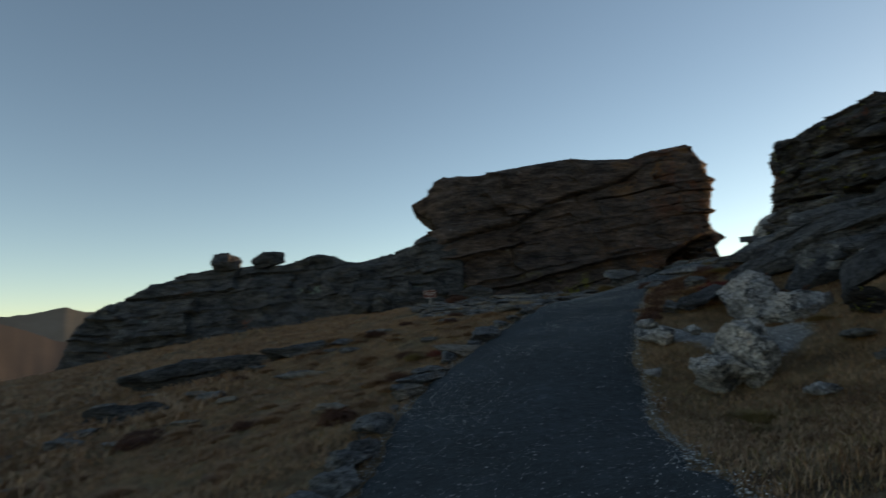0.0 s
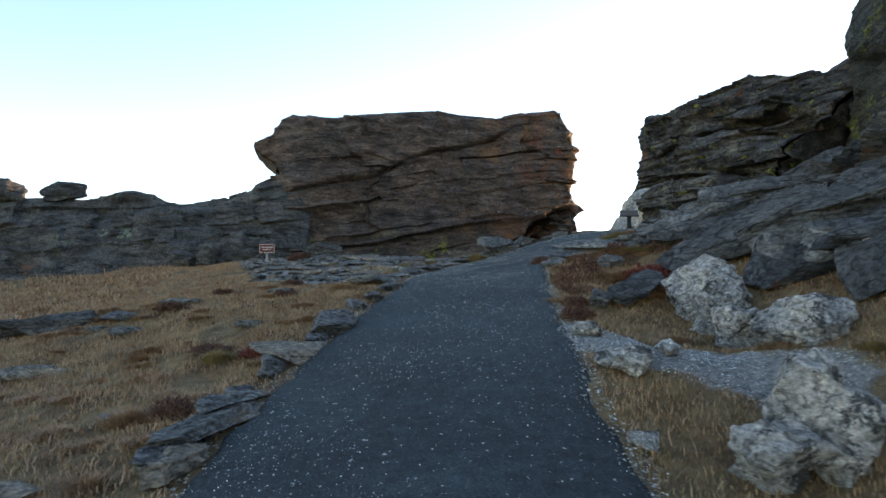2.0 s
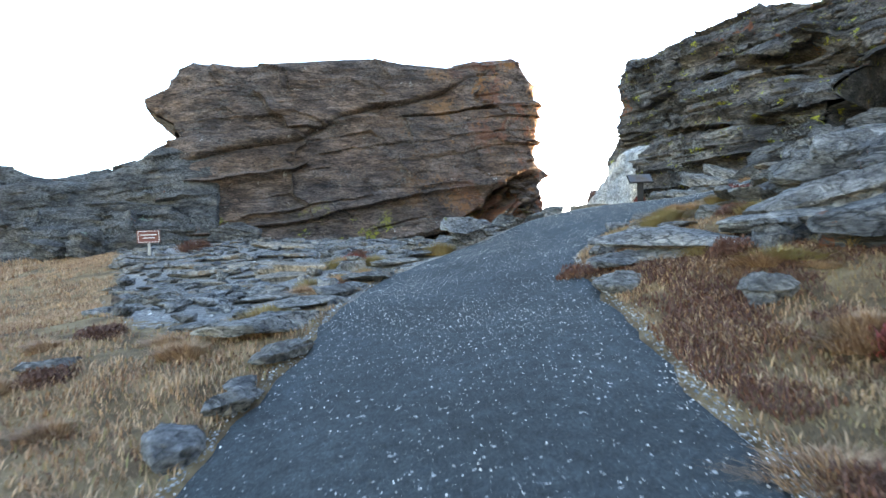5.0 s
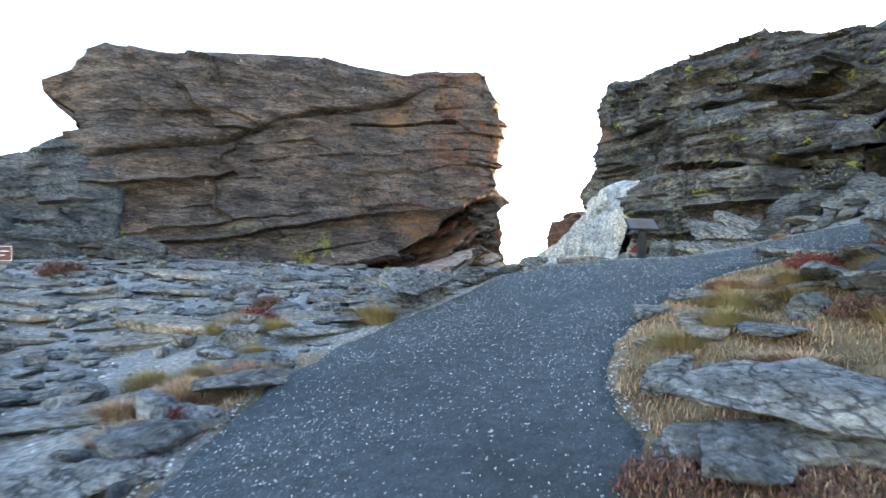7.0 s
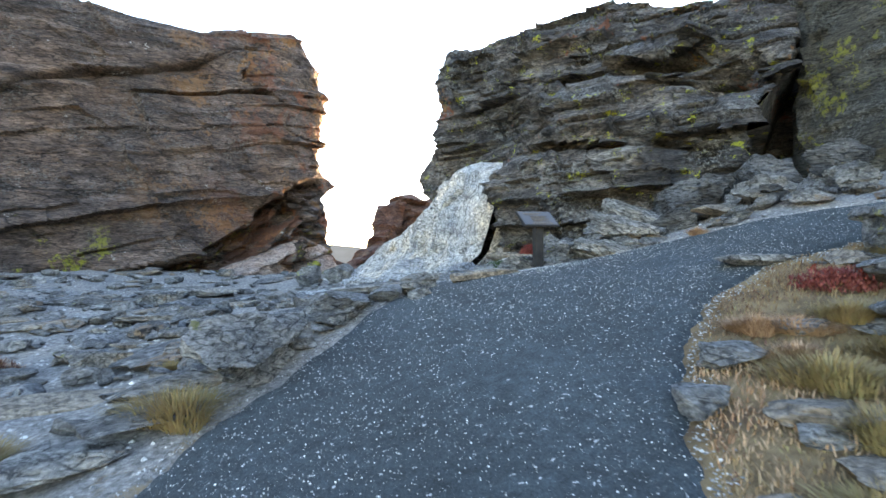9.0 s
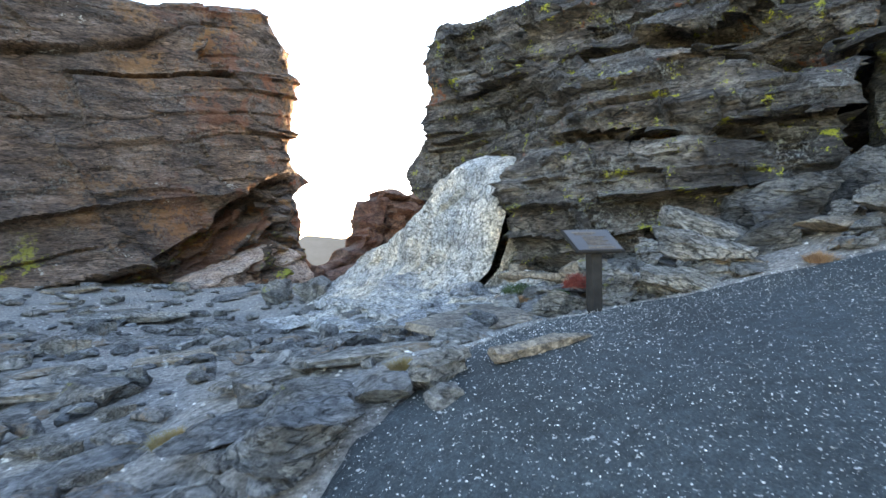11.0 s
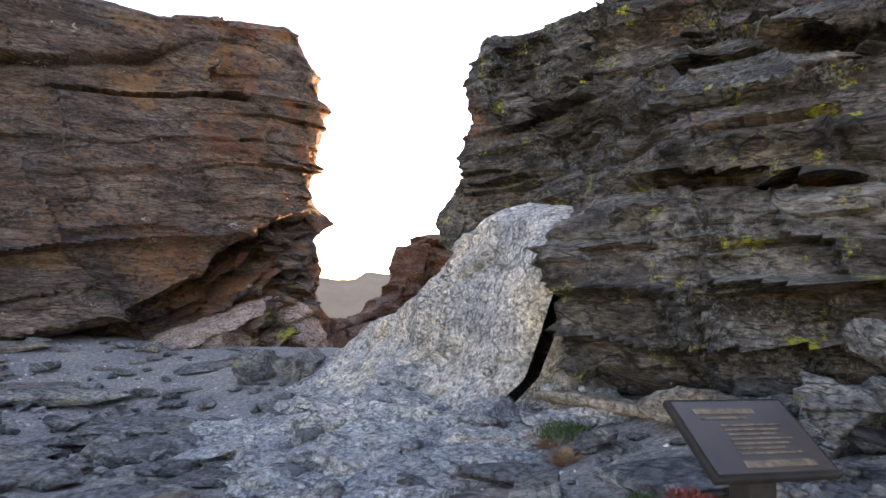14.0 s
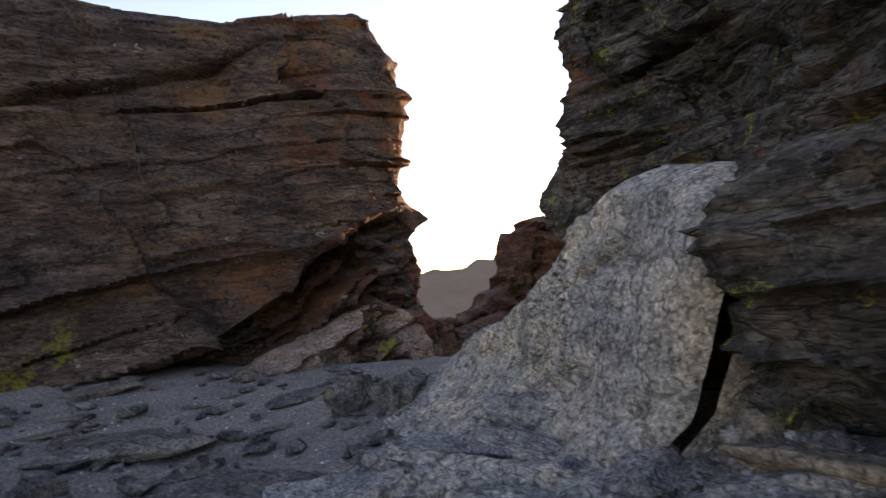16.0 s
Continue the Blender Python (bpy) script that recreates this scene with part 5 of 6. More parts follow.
def rubble_field(count, seed):
    """The small broken stones between the loose slabs, in one mesh."""
    rnd = random.Random(seed)
    kinds = [stone_shape((1.0, rnd.uniform(0.55, 0.9), rnd.uniform(0.2, 0.55)), seed + k, 5, boxy=0.75, cuts=14, rough=0.08) for k in range(10)]
    V, F, start = [], [], 0
    while len(V) < count:
        x, y = rnd.uniform(-4, 13.4), rnd.uniform(15.2, 34.5)
        here = np.array([x]), np.array([y])
        if rubble(*here)[0] < 0.35 or inside_path(*here)[0] > -0.08 or rnd.random() > (1.0 if y < 28 else 0.5):
            continue
        Q, faces = kinds[rnd.randrange(10)]
        w = 0.08 + 0.42 * rnd.random() ** 2.2
        m = np.array(pose(x, y, ground_z(x, y) - 0.03 * w, rnd.uniform(-10, 10), rnd.uniform(-12, 12), rnd.uniform(0, 360)))
        V.append(Q * w @ m[:3, :3].T + m[:3, 3])
        F += [[i + start for i in f] for f in faces]
        start += len(Q)
    ob = mesh_object("rubble", np.concatenate(V), F, rock_slab, sharp=30)
    return tagged(ob, "small broken grey stones strewn over the bare ground", "rubble", kind="stuff")


rubble_field(1500, 640)


def crumbs(name, points, low, high, mat, seed, label, flat=0.6):
    """Many small stones in one mesh: squashed octahedra at the rows (x, y, z) of points."""
    rng = np.random.default_rng(seed)
    n = len(points)
    base = np.array(((1, 0, 0), (0, 1, 0), (-1, 0, 0), (0, -1, 0), (0, 0, 1), (0, 0, -1)), float)
    size = (low + (high - low) * rng.random(n) ** 2.5)[:, None, None]
    V = base[None] * size * rng.uniform(0.55, 1.2, (n, 6, 1)) * np.array((1, 1, flat))
    a = rng.uniform(0, 6.28, n)
    c, s = np.cos(a)[:, None], np.sin(a)[:, None]
    V = np.stack([V[..., 0] * c - V[..., 1] * s, V[..., 0] * s + V[..., 1] * c, V[..., 2]], -1) + points[:, None, :]
    F = np.array(((0, 1, 4), (1, 2, 4), (2, 3, 4), (3, 0, 4), (1, 0, 5), (2, 1, 5), (3, 2, 5), (0, 3, 5)))
    ob = mesh_object(name, V.reshape(-1, 3), (F[None] + 6 * np.arange(n)[:, None, None]).reshape(-1, 3), mat, smooth=False)
    return tagged(ob, label, "gravel", kind="stuff")


rng = np.random.default_rng(5)
xy = np.stack([rng.uniform(-1, 13, 520000), rng.uniform(-1, 21.5, 520000)], 1)
ins = inside_path(xy[:, 0], xy[:, 1])
clump = fbm(np.concatenate([xy * 0.9, np.zeros((len(xy), 1))], 1), 3, 12)
keep = (ins > 0.0) & (rng.random(len(xy)) < np.clip(-0.07 + 0.5 * clump + 0.036 * xy[:, 1], 0.015, 0.8))
xy = xy[keep]
crumbs("gravel", np.concatenate([xy, (land(xy[:, 0], xy[:, 1]) + 0.03)[:, None]], 1), 0.0016, 0.0088, chip_white, 6, "pale gravel chips scattered over the asphalt")
t = rng.uniform(0, 1, 5200)
k = (t * (n_along - 1) * 0.42).astype(int) + 50
edge_xy = np.where((rng.random(5200) < 0.86)[:, None], re[k], le[k]) + rng.normal(0, 0.06, (5200, 2))
crumbs("gravel", np.concatenate([edge_xy, (land(edge_xy[:, 0], edge_xy[:, 1]) + 0.025)[:, None]], 1), 0.0022, 0.01, chip_white, 8, "white gravel spilled along the asphalt's edges")
k = rng.integers(20, n_along - 40, 14000)
side = rng.random(14000) < 0.5
off = np.abs(rng.normal(0, 0.09, 14000)) * np.where(side, 1, -1)
edge_xy = np.where(side[:, None], re[k], le[k]) + across[k] * off[:, None] + rng.normal(0, 0.03, (14000, 2))
crumbs("gravel", np.concatenate([edge_xy, (surface(edge_xy[:, 0], edge_xy[:, 1]) + 0.004)[:, None]], 1), 0.003, 0.016, chip_grey, 12, "grey grit lying along the asphalt's edges")
xy = np.stack([rng.uniform(-4, 14, 40000), rng.uniform(5, 34, 40000)], 1)
keep = (rubble(xy[:, 0], xy[:, 1]) > 0.4) & (inside_path(xy[:, 0], xy[:, 1]) < 0)
xy = xy[keep]
crumbs("gravel", np.concatenate([xy, surface(xy[:, 0], xy[:, 1])[:, None]], 1), 0.006, 0.04, chip_grey, 9, "loose grey gravel and stone chips on bare ground")


xy = np.stack([rng.uniform(2.3, 4.8, 26000), rng.uniform(6.2, 9.8, 26000)], 1)
xy = xy[(rubble(xy[:, 0], xy[:, 1]) > 0.35) & (inside_path(xy[:, 0], xy[:, 1]) < 0)]
crumbs("gravel", np.concatenate([xy, surface(xy[:, 0], xy[:, 1])[:, None]], 1), 0.0022, 0.011, chip_white, 10, "white quartz gravel in a washed-out runnel")


# ---- grass and shrubs ----
def blades(points, length, seed, lean=0.5, width=0.006):
    """Vertices and faces of tapered, bent blades at the rows of points."""
    rng = np.random.default_rng(seed)
    n = len(points)
    a = rng.uniform(0, 6.283, n)
    L = length * rng.uniform(0.45, 1.15, n)
    out = np.stack([np.cos(a), np.sin(a)], 1) * (L * rng.uniform(0.1, lean * 1.6, n))[:, None]
    side = np.stack([-np.sin(a), np.cos(a)], 1) * width * rng.uniform(0.6, 1.4, n)[:, None]
    P = points
    v0 = np.concatenate([P[:, :2] + side, P[:, 2:]], 1)
    v1 = np.concatenate([P[:, :2] - side, P[:, 2:]], 1)
    mid = P[:, :2] + out * 0.4
    v2 = np.concatenate([mid - side * 0.8, P[:, 2:] + (L * 0.6)[:, None]], 1)
    v3 = np.concatenate([mid + side * 0.8, P[:, 2:] + (L * 0.6)[:, None]], 1)
    v4 = np.concatenate([P[:, :2] + out, P[:, 2:] + (L * rng.uniform(0.7, 0.95, n))[:, None]], 1)
    V = np.stack([v0, v1, v2, v3, v4], 1)
    k = 5 * np.arange(n)[:, None]
    return V.reshape(-1, 3), (k + np.array((0, 1, 2, 3))).tolist() + (k + np.array((3, 2, 4))).tolist()


def turf(name, count, x0, x1, y0, y1, length, mat, seed, label, width=0.006, thin=-0.38):
    rng = np.random.default_rng(seed)
    xy = np.stack([rng.uniform(x0, x1, count), rng.uniform(y0, y1, count)], 1)
    c = fbm(np.concatenate([xy * 1.6, np.zeros((count, 1))], 1), 4, seed)
    keep = (inside_path(xy[:, 0], xy[:, 1]) < -0.06) & (rubble(xy[:, 0], xy[:, 1]) + 0.35 * c < 0.42) & (c > thin + 0.3 * rng.random(count))
    xy = xy[keep]
    V, F = blades(np.concatenate([xy, surface(xy[:, 0], xy[:, 1])[:, None] - 0.01], 1), length, seed, 0.8, width)
    return tagged(mesh_object(name, V, F, mat, smooth=False), label, "grass", kind="stuff")


turf("grass", 320000, -8, 7.5, 1.5, 20.5, 0.075, straw, 11, "matted dry tawny meadow grass", 0.004)
turf("grass", 26000, -8, 3.2, 1.5, 17.5, 0.08, straw_green, 12, "low yellow-green tufts in the meadow", 0.0035)
turf("grass", 70000, -9, 1.8, 19, 34, 0.1, straw, 23, "matted tawny grass before the low ridge", 0.007)
turf("grass", 42000, -22, -4, 6, 36, 0.2, straw, 13, "dry tawny grass further down the slope", 0.016)
turf("grass", 230000, 1.2, 12.5, 1.5, 17.2, 0.06, shaded_straw, 14, "dry tawny grass among the stones above the path", 0.0035)
turf("grass", 36000, 1.2, 10.2, 1.5, 17.2, 0.045, straw_green, 15, "yellow-green turf among the stones above the path", 0.0035)
turf("grass", 30000, 3.7, 6.4, 10.8, 14.2, 0.075, red_leaf, 17, "dense reddish-brown heath beside the path", 0.006)
turf("grass", 60000, -8, 10, 1.5, 18, 0.045, red_leaf, 16, "low reddish heath plants in the turf", 0.007, 0.08)


turf("grass", 100000, -8, 2.6, 1.5, 20.5, 0.105, straw, 21, "taller clumps of dry tawny grass", 0.0035, 0.1)
turf("grass", 50000, 1.2, 12.5, 1.5, 17.2, 0.095, shaded_straw, 22, "taller clumps of dry grass above the path", 0.0035, 0.1)


def tuft_mesh(seed, n, spread_r, length, mat, width):
    """A cushion of grass: blades that fan outwards from a small heart."""
    rng = np.random.default_rng(seed)
    a, r = rng.uniform(0, 6.283, n), np.sqrt(rng.random(n))
    root = np.stack([np.cos(a), np.sin(a)], 1) * (spread_r * r * (0.75 + 0.25 * np.sin(3 * a + seed)))[:, None]
    lean = np.stack([np.cos(a + rng.normal(0, 0.7, n)), np.sin(a + rng.normal(0, 0.7, n))], 1) * (length * (0.25 + 0.7 * r) * rng.uniform(0.5, 1.2, n))[:, None]
    up = length * (1.05 - 0.5 * r) * rng.uniform(0.5, 1.1, n)
    side = np.stack([-lean[:, 1], lean[:, 0]], 1)
    side = side / (np.linalg.norm(side, axis=1)[:, None] + 1e-9) * width
    z = np.zeros((n, 1))
    V = np.stack([np.concatenate([root + side, z], 1), np.concatenate([root - side, z], 1), np.concatenate([root + lean * 0.4 - side * 0.8, up[:, None] * 0.65], 1),
                  np.concatenate([root + lean * 0.4 + side * 0.8, up[:, None] * 0.65], 1), np.concatenate([root + lean, up[:, None]], 1)], 1)
    k = 5 * np.arange(n)[:, None]
    ob = mesh_object("tuft", V.reshape(-1, 3), (k + np.array((0, 1, 2, 3))).tolist() + (k + np.array((3, 2, 4))).tolist(), mat, smooth=False)
    me = ob.data
    bpy.data.objects.remove(ob)
    return me


def shrub_mesh(seed, n, size, mat):
    """A low shrub: short twigs with small leaves set all round a flattened, uneven dome."""
    rng = np.random.default_rng(seed)
    d = rng.normal(0, 1, (n, 3))
    d[:, 2] = np.abs(d[:, 2])
    d /= np.linalg.norm(d, axis=1)[:, None]
    lump = 1 + 0.35 * fbm(d * 2.5, 3, seed)
    P = d * np.array((size, size * 0.8, size * 0.55)) * (lump * rng.uniform(0.55, 1.05, n))[:, None]
    V, F = blades(P, size * 0.13, seed + 1, 1.2, size * 0.016)
    ob = mesh_object("shrub", V, F, mat, smooth=False)
    me = ob.data
    bpy.data.objects.remove(ob)
    return me


tufts = [tuft_mesh(700 + k, 1100, 0.2, 0.17, straw if k % 3 else straw_green, 0.003) for k in range(4)]
for x, y, w in ((5.12, 19.3, 1.7), (2.9, 17.2, 1.3), (2.4, 17.0, 1.0), (5.5, 20.6, 0.8), (8.5, 16.2, 1.1), (8.1, 16.65, 1.0), (7.4, 16.0, 1.4), (6.9, 15.6, 1.2),
                (9.2, 15.8, 1.2), (6.3, 15.5, 1.0), (1.9, 15.6, 1.0), (1.7, 14.9, 1.1), (1.1, 14.0, 1.0), (3.6, 18.7, 0.9), (7.3, 20.9, 0.7), (6.6, 21.1, 0.8), (8.0, 20.5, 0.7),
                (12.3, 23.2, 0.9), (12.0, 22.7, 0.8), (4.4, 22.4, 1.0), (3.0, 20.4, 1.0), (11.9, 18.9, 0.8), (4.9, 11.3, 1.0), (4.1, 9.2, 0.7), (6.2, 12.4, 1.1), (5.6, 13.4, 1.0), (-1.0, 9.0, 1.0), (-0.5, 10.6, 1.0), (7.6, 14.6, 1.2), (8.8, 14.9, 1.2),
                (2.87, 17.22, 1.1), (3.07, 17.94, 1.2), (2.62, 17.98, 1.3), (3.64, 20.52, 1.4), (4.02, 21.15, 1.1), (3.77, 20.45, 1.2), (3.39, 20.00, 1.3), (3.95, 19.60, 1.4), (2.88, 17.01, 1.1), (2.57, 16.26, 1.2), (3.38, 17.60, 1.3), (1.76, 14.88, 1.4)):
    ob = new("grass_tuft", tufts[int(x * 7 + y) % 4])
    ob.matrix_world = pose(x, y, ground_z(x, y) - 0.02, 0, 0, x * 90) @ Matrix.Diagonal((w, w, w, 1))
    tagged(ob, "dry yellow grass tuft growing between stones", "grass tuft", "grass tufts")
shrubs = [shrub_mesh(720 + k, 2200, 0.32, red_leaf if k else crimson_leaf) for k in range(3)]
for x, y, w in ((2.9, 21.4, 0.8), (4.3, 22.3, 1.2), (3.9, 20.9, 1.2), (0.7, 27.6, 1.8), (3.25, 9.75, 0.8), (3.5, 10.3, 0.7), (4.95, 10.95, 1.2), (5.9, 11.5, 1.0), (9.3, 16.5, 1.0), (9.9, 16.0, 1.1),
                (-0.1, 10.55, 0.6), (-0.65, 8.9, 0.8), (4.7, 14.0, 0.9), (8.0, 12.3, 1.2), (5.3, 9.9, 0.9), (5.6, 13.0, 0.9), (7.7, 15.0, 0.9), (-1.2, 7.0, 0.9), (3.12, 17.42, 0.7), (4.27, 21.35, 0.7), (4.02, 20.65, 0.7), (3.64, 20.20, 0.7), (2.82, 16.46, 0.7)):
    ob = new("red_shrub", shrubs[int(x * 7 + y) % 3])
    ob.matrix_world = pose(x, y, ground_z(x, y) - 0.03, 0, 0, x * 70) @ Matrix.Diagonal((w, w, w, 1))
    tagged(ob, "low dark red heath shrub among stones", "shrub", "red shrubs")
ob = new("red_shrub", shrubs[0])
ob.matrix_world = pose(10.62, 20.82, ground_z(10.62, 20.82) + 0.26, 0, 0, 40) @ Matrix.Diagonal((0.55, 0.55, 0.75, 1))
tagged(ob, "small crimson shrub behind the sign post", "shrub", "red shrubs")
for dx, dy, w in ((0, 0, 2.0), (0.4, -0.7, 2.2), (-0.2, -1.3, 1.2), (-2.6, -2.0, 1.1)):
    ob = new("red_shrub", shrubs[0])
    ob.matrix_world = pose(11.6 + dx, 13.4 + dy, max(ground_z(11.6 + dx, 13.4 + dy), 3.9 if dx > -1 else 0), 0, 0, 60 * dx) @ Matrix.Diagonal((w, w, w * 0.75, 1))
    tagged(ob, "spreading crimson shrub on the hillside ledge", "shrub", "red shrubs")
rnd = random.Random(83)
for k in range(170):
    x, y = rnd.uniform(-6.5, 1.2), rnd.uniform(2.5, 15.5)
    if inside_path(np.array([x]), np.array([y]))[0] > -0.35:
        continue
    w = rnd.uniform(0.5, 1.15)
    if k % 9 == 0:
        ob = tagged(new("red_shrub", shrubs[1 + k % 2]), "low brown-red heath cushion in the meadow", "shrub", "red shrubs")
    else:
        ob = tagged(new("grass_tuft", tufts[1 + k % 2]), "dry tawny grass tuft in the meadow", "grass tuft", "grass tufts")
    ob.matrix_world = pose(x, y, ground_z(x, y) - 0.03, 0, 0, 50 * k) @ Matrix.Diagonal((w, w, w * 0.7, 1))
rnd = random.Random(68)
for k in range(44):
    x, y = rnd.uniform(5.4, 10.8), rnd.uniform(6.5, 13.6)
    w = rnd.uniform(0.8, 1.9)
    if inside_path(np.array([x]), np.array([y]))[0] > -2.0 or math.hypot(x - 5.0, y - 9.1) < 1.4:
        continue
    if k % 3:
        ob = tagged(new("grass_tuft", tufts[k % 4]), "dry grass tuft between slabs on the hillside", "grass", "grass tufts")
    else:
        ob = tagged(new("red_shrub", shrubs[1 + k % 2]), "low dark red heath shrub among stones", "shrub", "red shrubs")
        w *= 0.6
    ob.matrix_world = pose(x, y, ground_z(x, y) + 0.1, 0, 0, 50 * k) @ Matrix.Diagonal((w, w, w, 1))
rnd = random.Random(69)
for k in range(90):
    x, y = rnd.uniform(2.2, 11.0), rnd.uniform(4.0, 17.2)
    if not -2.6 < inside_path(np.array([x]), np.array([y]))[0] < -0.2 or x < 5 and rubble(np.array([x]), np.array([y]))[0] > 0.3:
        continue
    if math.hypot(x - 5.6, y - 13.9) < 1.0 or math.hypot(x - 3.0, y - 6.5) < 0.8:
        continue
    w = rnd.uniform(0.6, 1.3)
    ob = tagged(new("grass_tuft", tufts[k % 4]), "tawny grass cushion among the stones by the path", "grass tuft", "grass tufts")
    ob.matrix_world = pose(x, y, ground_z(x, y) - 0.03, 0, 0, 50 * k) @ Matrix.Diagonal((w * 1.5, w, w * 0.75, 1))
rnd = random.Random(70)
for shelf in shelves:
    flat = [p for p in shelf.data.polygons if p.normal.z > 0.72 and p.center.x < 13.5 and p.center.y < 16 and p.center.z > ground_z(p.center.x, p.center.y) - 0.02]
    for k in range(70):
        at = flat[rnd.randrange(len(flat))].center
        w = rnd.uniform(0.7, 1.7)
        if k % 5:
            ob = tagged(new("grass_tuft", tufts[k % 4]), "dry grass tuft rooted in a ledge above the path", "grass tuft", "grass tufts")
        else:
            ob = tagged(new("red_shrub", shrubs[k % 3]), "low red heath shrub rooted in a ledge", "shrub", "red shrubs")
        ob.matrix_world = pose(at.x, at.y, at.z - 0.06, 0, 0, 50 * k) @ Matrix.Diagonal((w * 1.4, w, w * 0.7, 1))
    for k in range(34):
        at = flat[rnd.randrange(len(flat))].center
        w = rnd.uniform(0.4, 1.3)
        stone("ledge_stone", (rock_slab, rock_left, rock_grey)[k % 3], (at.x, at.y), (w, w * rnd.uniform(0.45, 0.75), w * rnd.uniform(0.2, 0.4)), 1700 + k, rnd.uniform(20, 110),
              (rnd.uniform(-12, 12), rnd.uniform(-12, 12)), 0.25, 14, "broken grey slab lying on a ledge", "slabs on the ledges", z=at.z, boxy=0.78, cuts=14, rough=0.08, beds=0.08)
green = shrub_mesh(740, 1500, 0.28, green_leaf)
for x, y, w in ((12.75, 20.55, 0.9), (12.2, 22.9, 0.9), (11.0, 21.3, 0.5)):
    ob = new("green_shrub", green)
    ob.matrix_world = pose(x, y, ground_z(x, y) + 0.1, 0, 0, x * 70) @ Matrix.Diagonal((w, w, w, 1))
    tagged(ob, "small dark green shrub in a rock cleft", "shrub", "green shrubs")


# ---- signs ----
def box(bm, size, at=(0, 0, 0), turn=None, bevel=0.0):
    made = bmesh.ops.create_cube(bm, size=1.0)["verts"]
    m = Matrix.Translation(at) @ (turn or Matrix()) @ Matrix.Diagonal((*size, 1))
    bmesh.ops.transform(bm, matrix=m, verts=made)
    if bevel:
        edges = list({e for v in made for e in v.link_edges})
        bmesh.ops.bevel(bm, geom=edges, offset=bevel, segments=2, affect="EDGES", profile=0.5)


def solid(*boxes, bevel=0.0):
    bm = bmesh.new()
    for b in boxes:
        box(bm, *b, bevel=bevel)
    return bm


wayside = new("wayside_sign")
tagged(wayside, "dark slanted interpretive sign on a single square steel post", "sign")
SLANT = Matrix.Translation((0, 0.02, 0.73)) @ pose(0, 0, 0, 35, 0, 0)
part("post", solid(((0.115, 0.115, 0.79), (0, 0, 0.255)), bevel=0.006), steel, wayside)
part("panel_tray", solid(((0.54, 0.38, 0.03), (0, 0, 0.0)), bevel=0.008), steel, wayside).matrix_local = SLANT
face = part("panel_face", solid(((0.5, 0.34, 0.008), (0, 0, 0.017)), bevel=0.002), panel_paint, wayside, "faded brown printed panel")
face.matrix_local = SLANT
part("title_lettering", solid(((0.27, 0.026, 0.003), (-0.05, 0.115, 0.0225)), ((0.2, 0.01, 0.003), (-0.07, 0.082, 0.0225))), faint_lettering, face, "worn pale title bar")
for k in range(7):
    part("text_line", solid(((0.27 - 0.03 * (k % 3), 0.008, 0.003), (0.03 - 0.015 * (k % 3), 0.045 - 0.022 * k, 0.0225))), faint_lettering, face)
part("picture_band", solid(((0.3, 0.03, 0.003), (0.03, -0.135, 0.0225))), faint_lettering, face, "worn pale drawing along the lower edge")
part("bracket", solid(((0.26, 0.14, 0.02), (0, 0, -0.024)), bevel=0.003), steel, wayside).matrix_local = SLANT
wayside.matrix_world = pose(10.36, 20.44, ground_z(10.36, 20.44), 0, 0, -24)

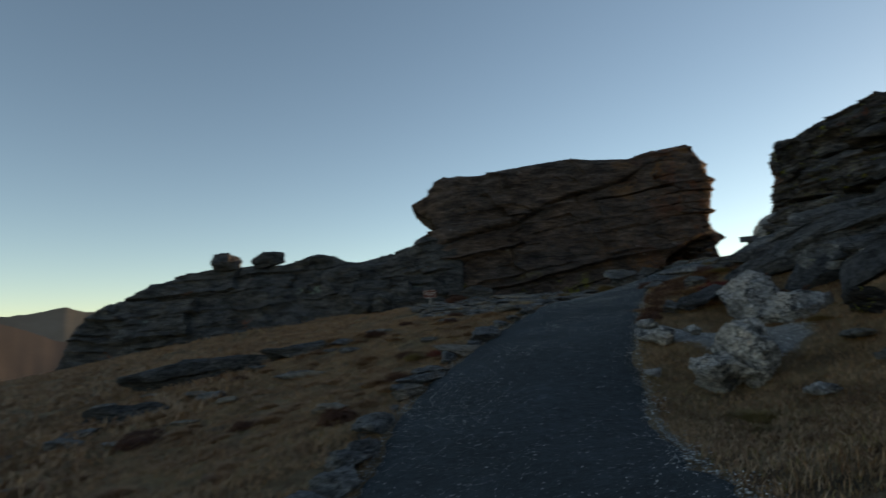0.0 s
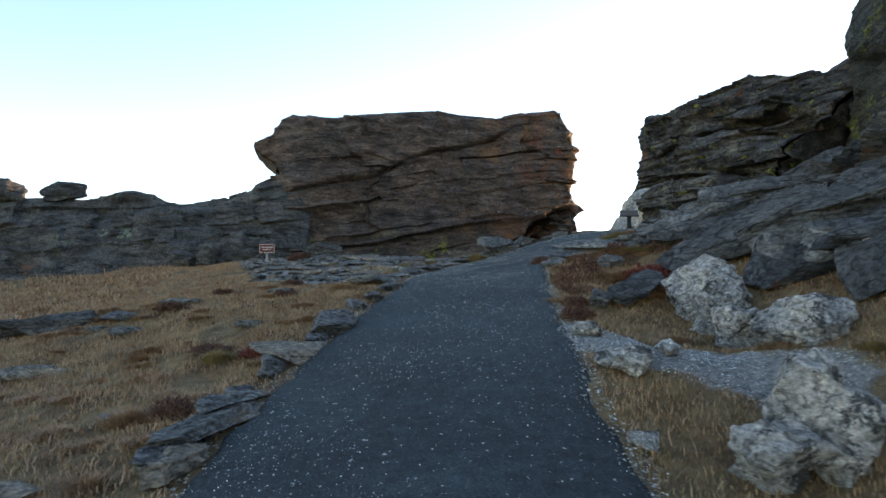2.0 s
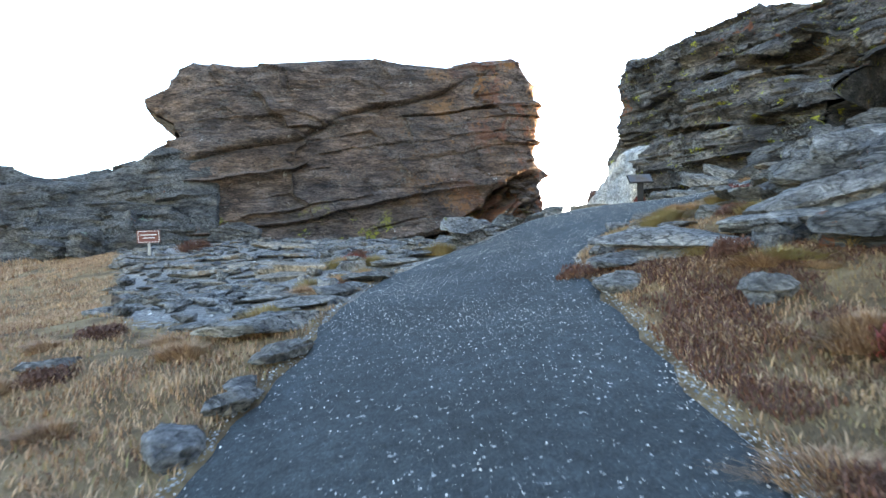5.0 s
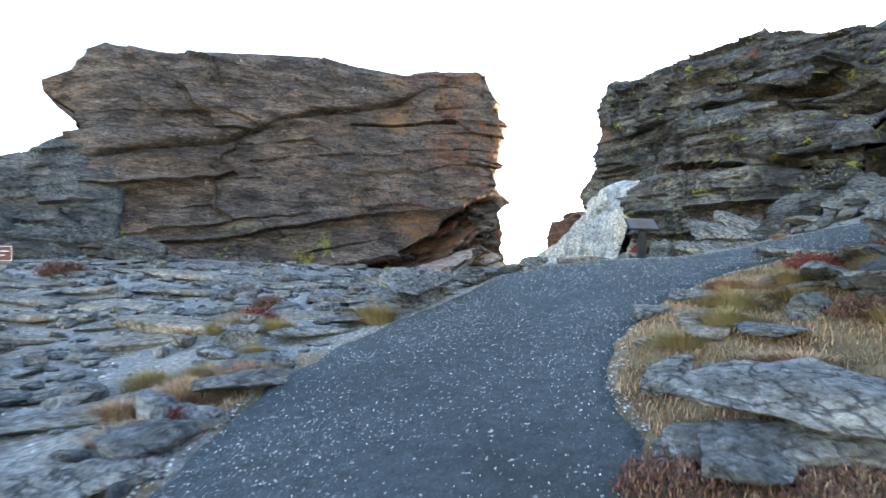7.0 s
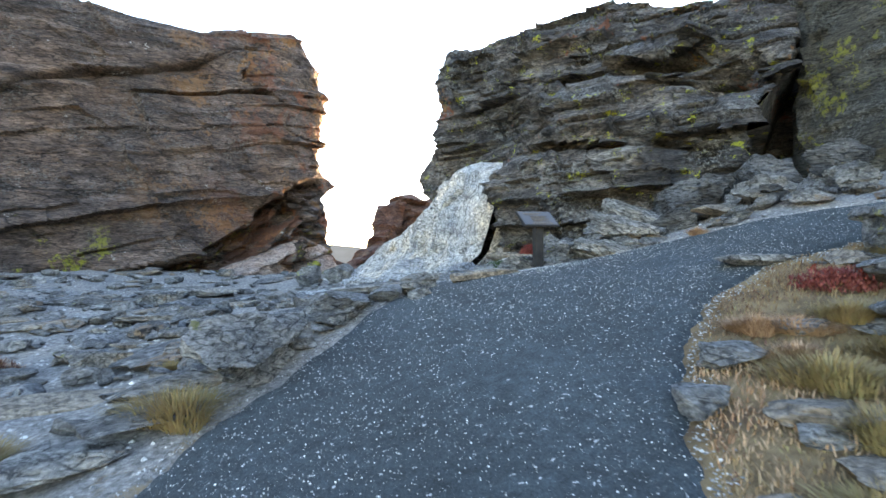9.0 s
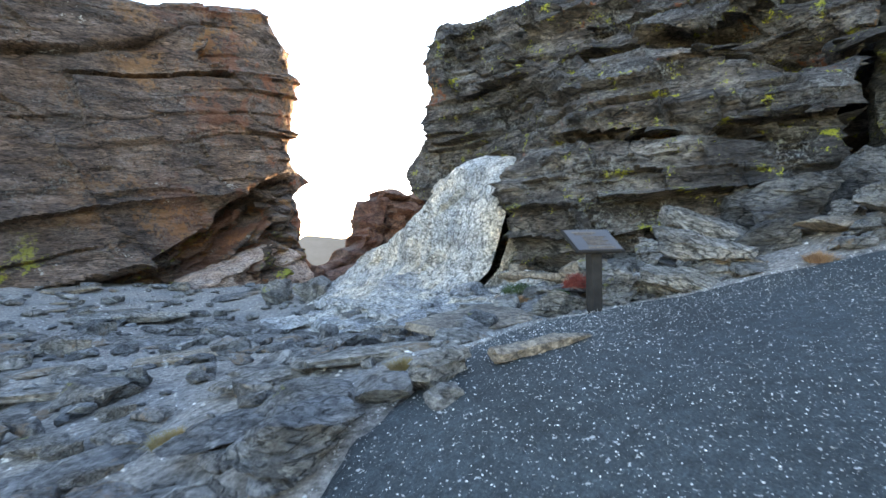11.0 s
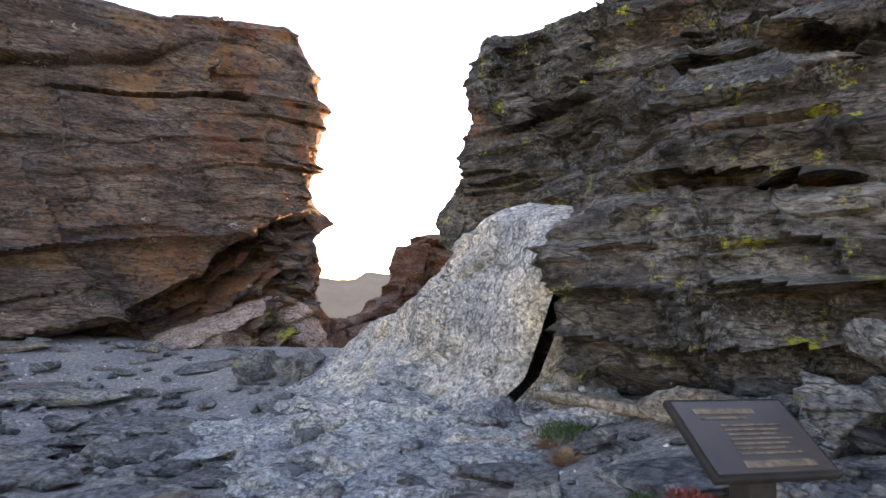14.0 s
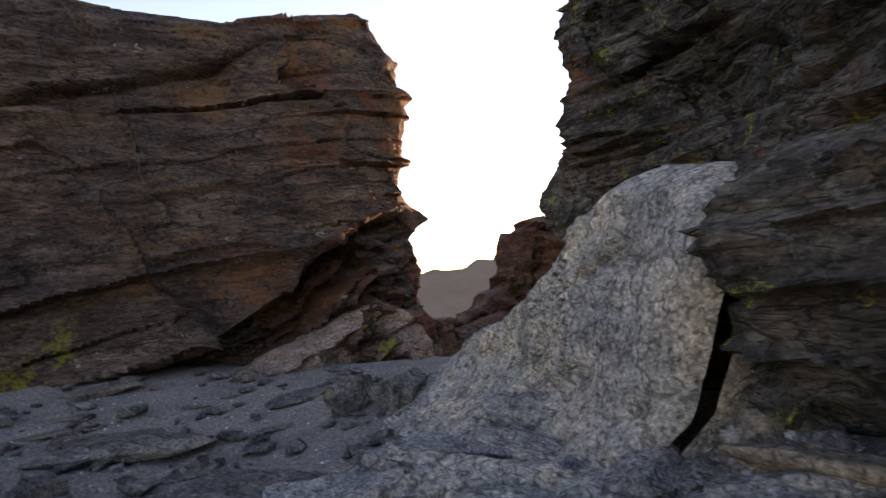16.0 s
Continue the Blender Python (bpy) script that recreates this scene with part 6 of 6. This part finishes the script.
notice = new("trail_sign")
tagged(notice, "small brown sign with white border and lettering on a post", "sign")
part("post", solid(((0.08, 0.06, 1.15), (0, 0, 0.5)), bevel=0.005), wood, notice)
board = part("board", solid(((0.66, 0.022, 0.4), (0, -0.045, 0.9)), bevel=0.01), sign_brown, notice, "brown painted board")
part("border", solid(((0.6, 0.004, 0.012), (0, -0.058, 1.07)), ((0.6, 0.004, 0.012), (0, -0.058, 0.73)), ((0.012, 0.004, 0.328), (-0.294, -0.058, 0.9)), ((0.012, 0.004, 0.328), (0.294, -0.058, 0.9))), white_paint, board)
for k, (w, z) in enumerate(((0.46, 0.955), (0.34, 0.86))):
    part("text_line", solid(((w, 0.004, 0.022), (0, -0.058, z))), white_paint, board)
notice.matrix_world = pose(-0.48, 27.55, ground_z(-0.48, 27.55) - 0.24, 0, -2, 8) @ Matrix.Scale(0.88, 4)

# ---- far ridges ----
def far_ridge(name, bearing0, bearing1, distance, tops, mat, seed, low=-250.0):
    n, m = 160, 14
    bearings = np.radians(np.linspace(bearing0, bearing1, n))
    e = np.interp(np.degrees(bearings), [b for b, t in tops], [t for b, t in tops])
    crest = distance * np.tan(np.radians(e)) + distance * 0.004 * fbm(np.stack([np.degrees(bearings) * 0.7, bearings * 0, bearings * 0], 1), 5, seed)
    V = []
    for k in range(m):
        f = k / (m - 1)
        d = distance * (0.8 + 0.2 * f) + distance * 0.03 * fbm(np.stack([np.degrees(bearings) * 0.5, bearings * 0 + f * 3, bearings * 0], 1), 4, seed + 3) * (1 - f)
        V.append(np.stack([np.sin(bearings) * d, np.cos(bearings) * d, low + (crest - low) * f ** 0.8], 1))
    V = np.stack(V, 1)
    ob = mesh_object(name, V.reshape(-1, 3), grid_faces(n, m)[:, ::-1], mat)
    return tagged(ob, "far mountain ridge, its haze painted as a faint glow", "mountain", kind="structure")


# Both slope materials glow a little in place of distance haze.
haze_near = haze_glow_material("forest_slope_haze_glow", (0.04, 0.036, 0.036), (0.3, 0.26, 0.24), 0.02)
haze_far = haze_glow_material("far_slope_haze_glow", (0.06, 0.06, 0.055), (0.56, 0.53, 0.46), 0.025)
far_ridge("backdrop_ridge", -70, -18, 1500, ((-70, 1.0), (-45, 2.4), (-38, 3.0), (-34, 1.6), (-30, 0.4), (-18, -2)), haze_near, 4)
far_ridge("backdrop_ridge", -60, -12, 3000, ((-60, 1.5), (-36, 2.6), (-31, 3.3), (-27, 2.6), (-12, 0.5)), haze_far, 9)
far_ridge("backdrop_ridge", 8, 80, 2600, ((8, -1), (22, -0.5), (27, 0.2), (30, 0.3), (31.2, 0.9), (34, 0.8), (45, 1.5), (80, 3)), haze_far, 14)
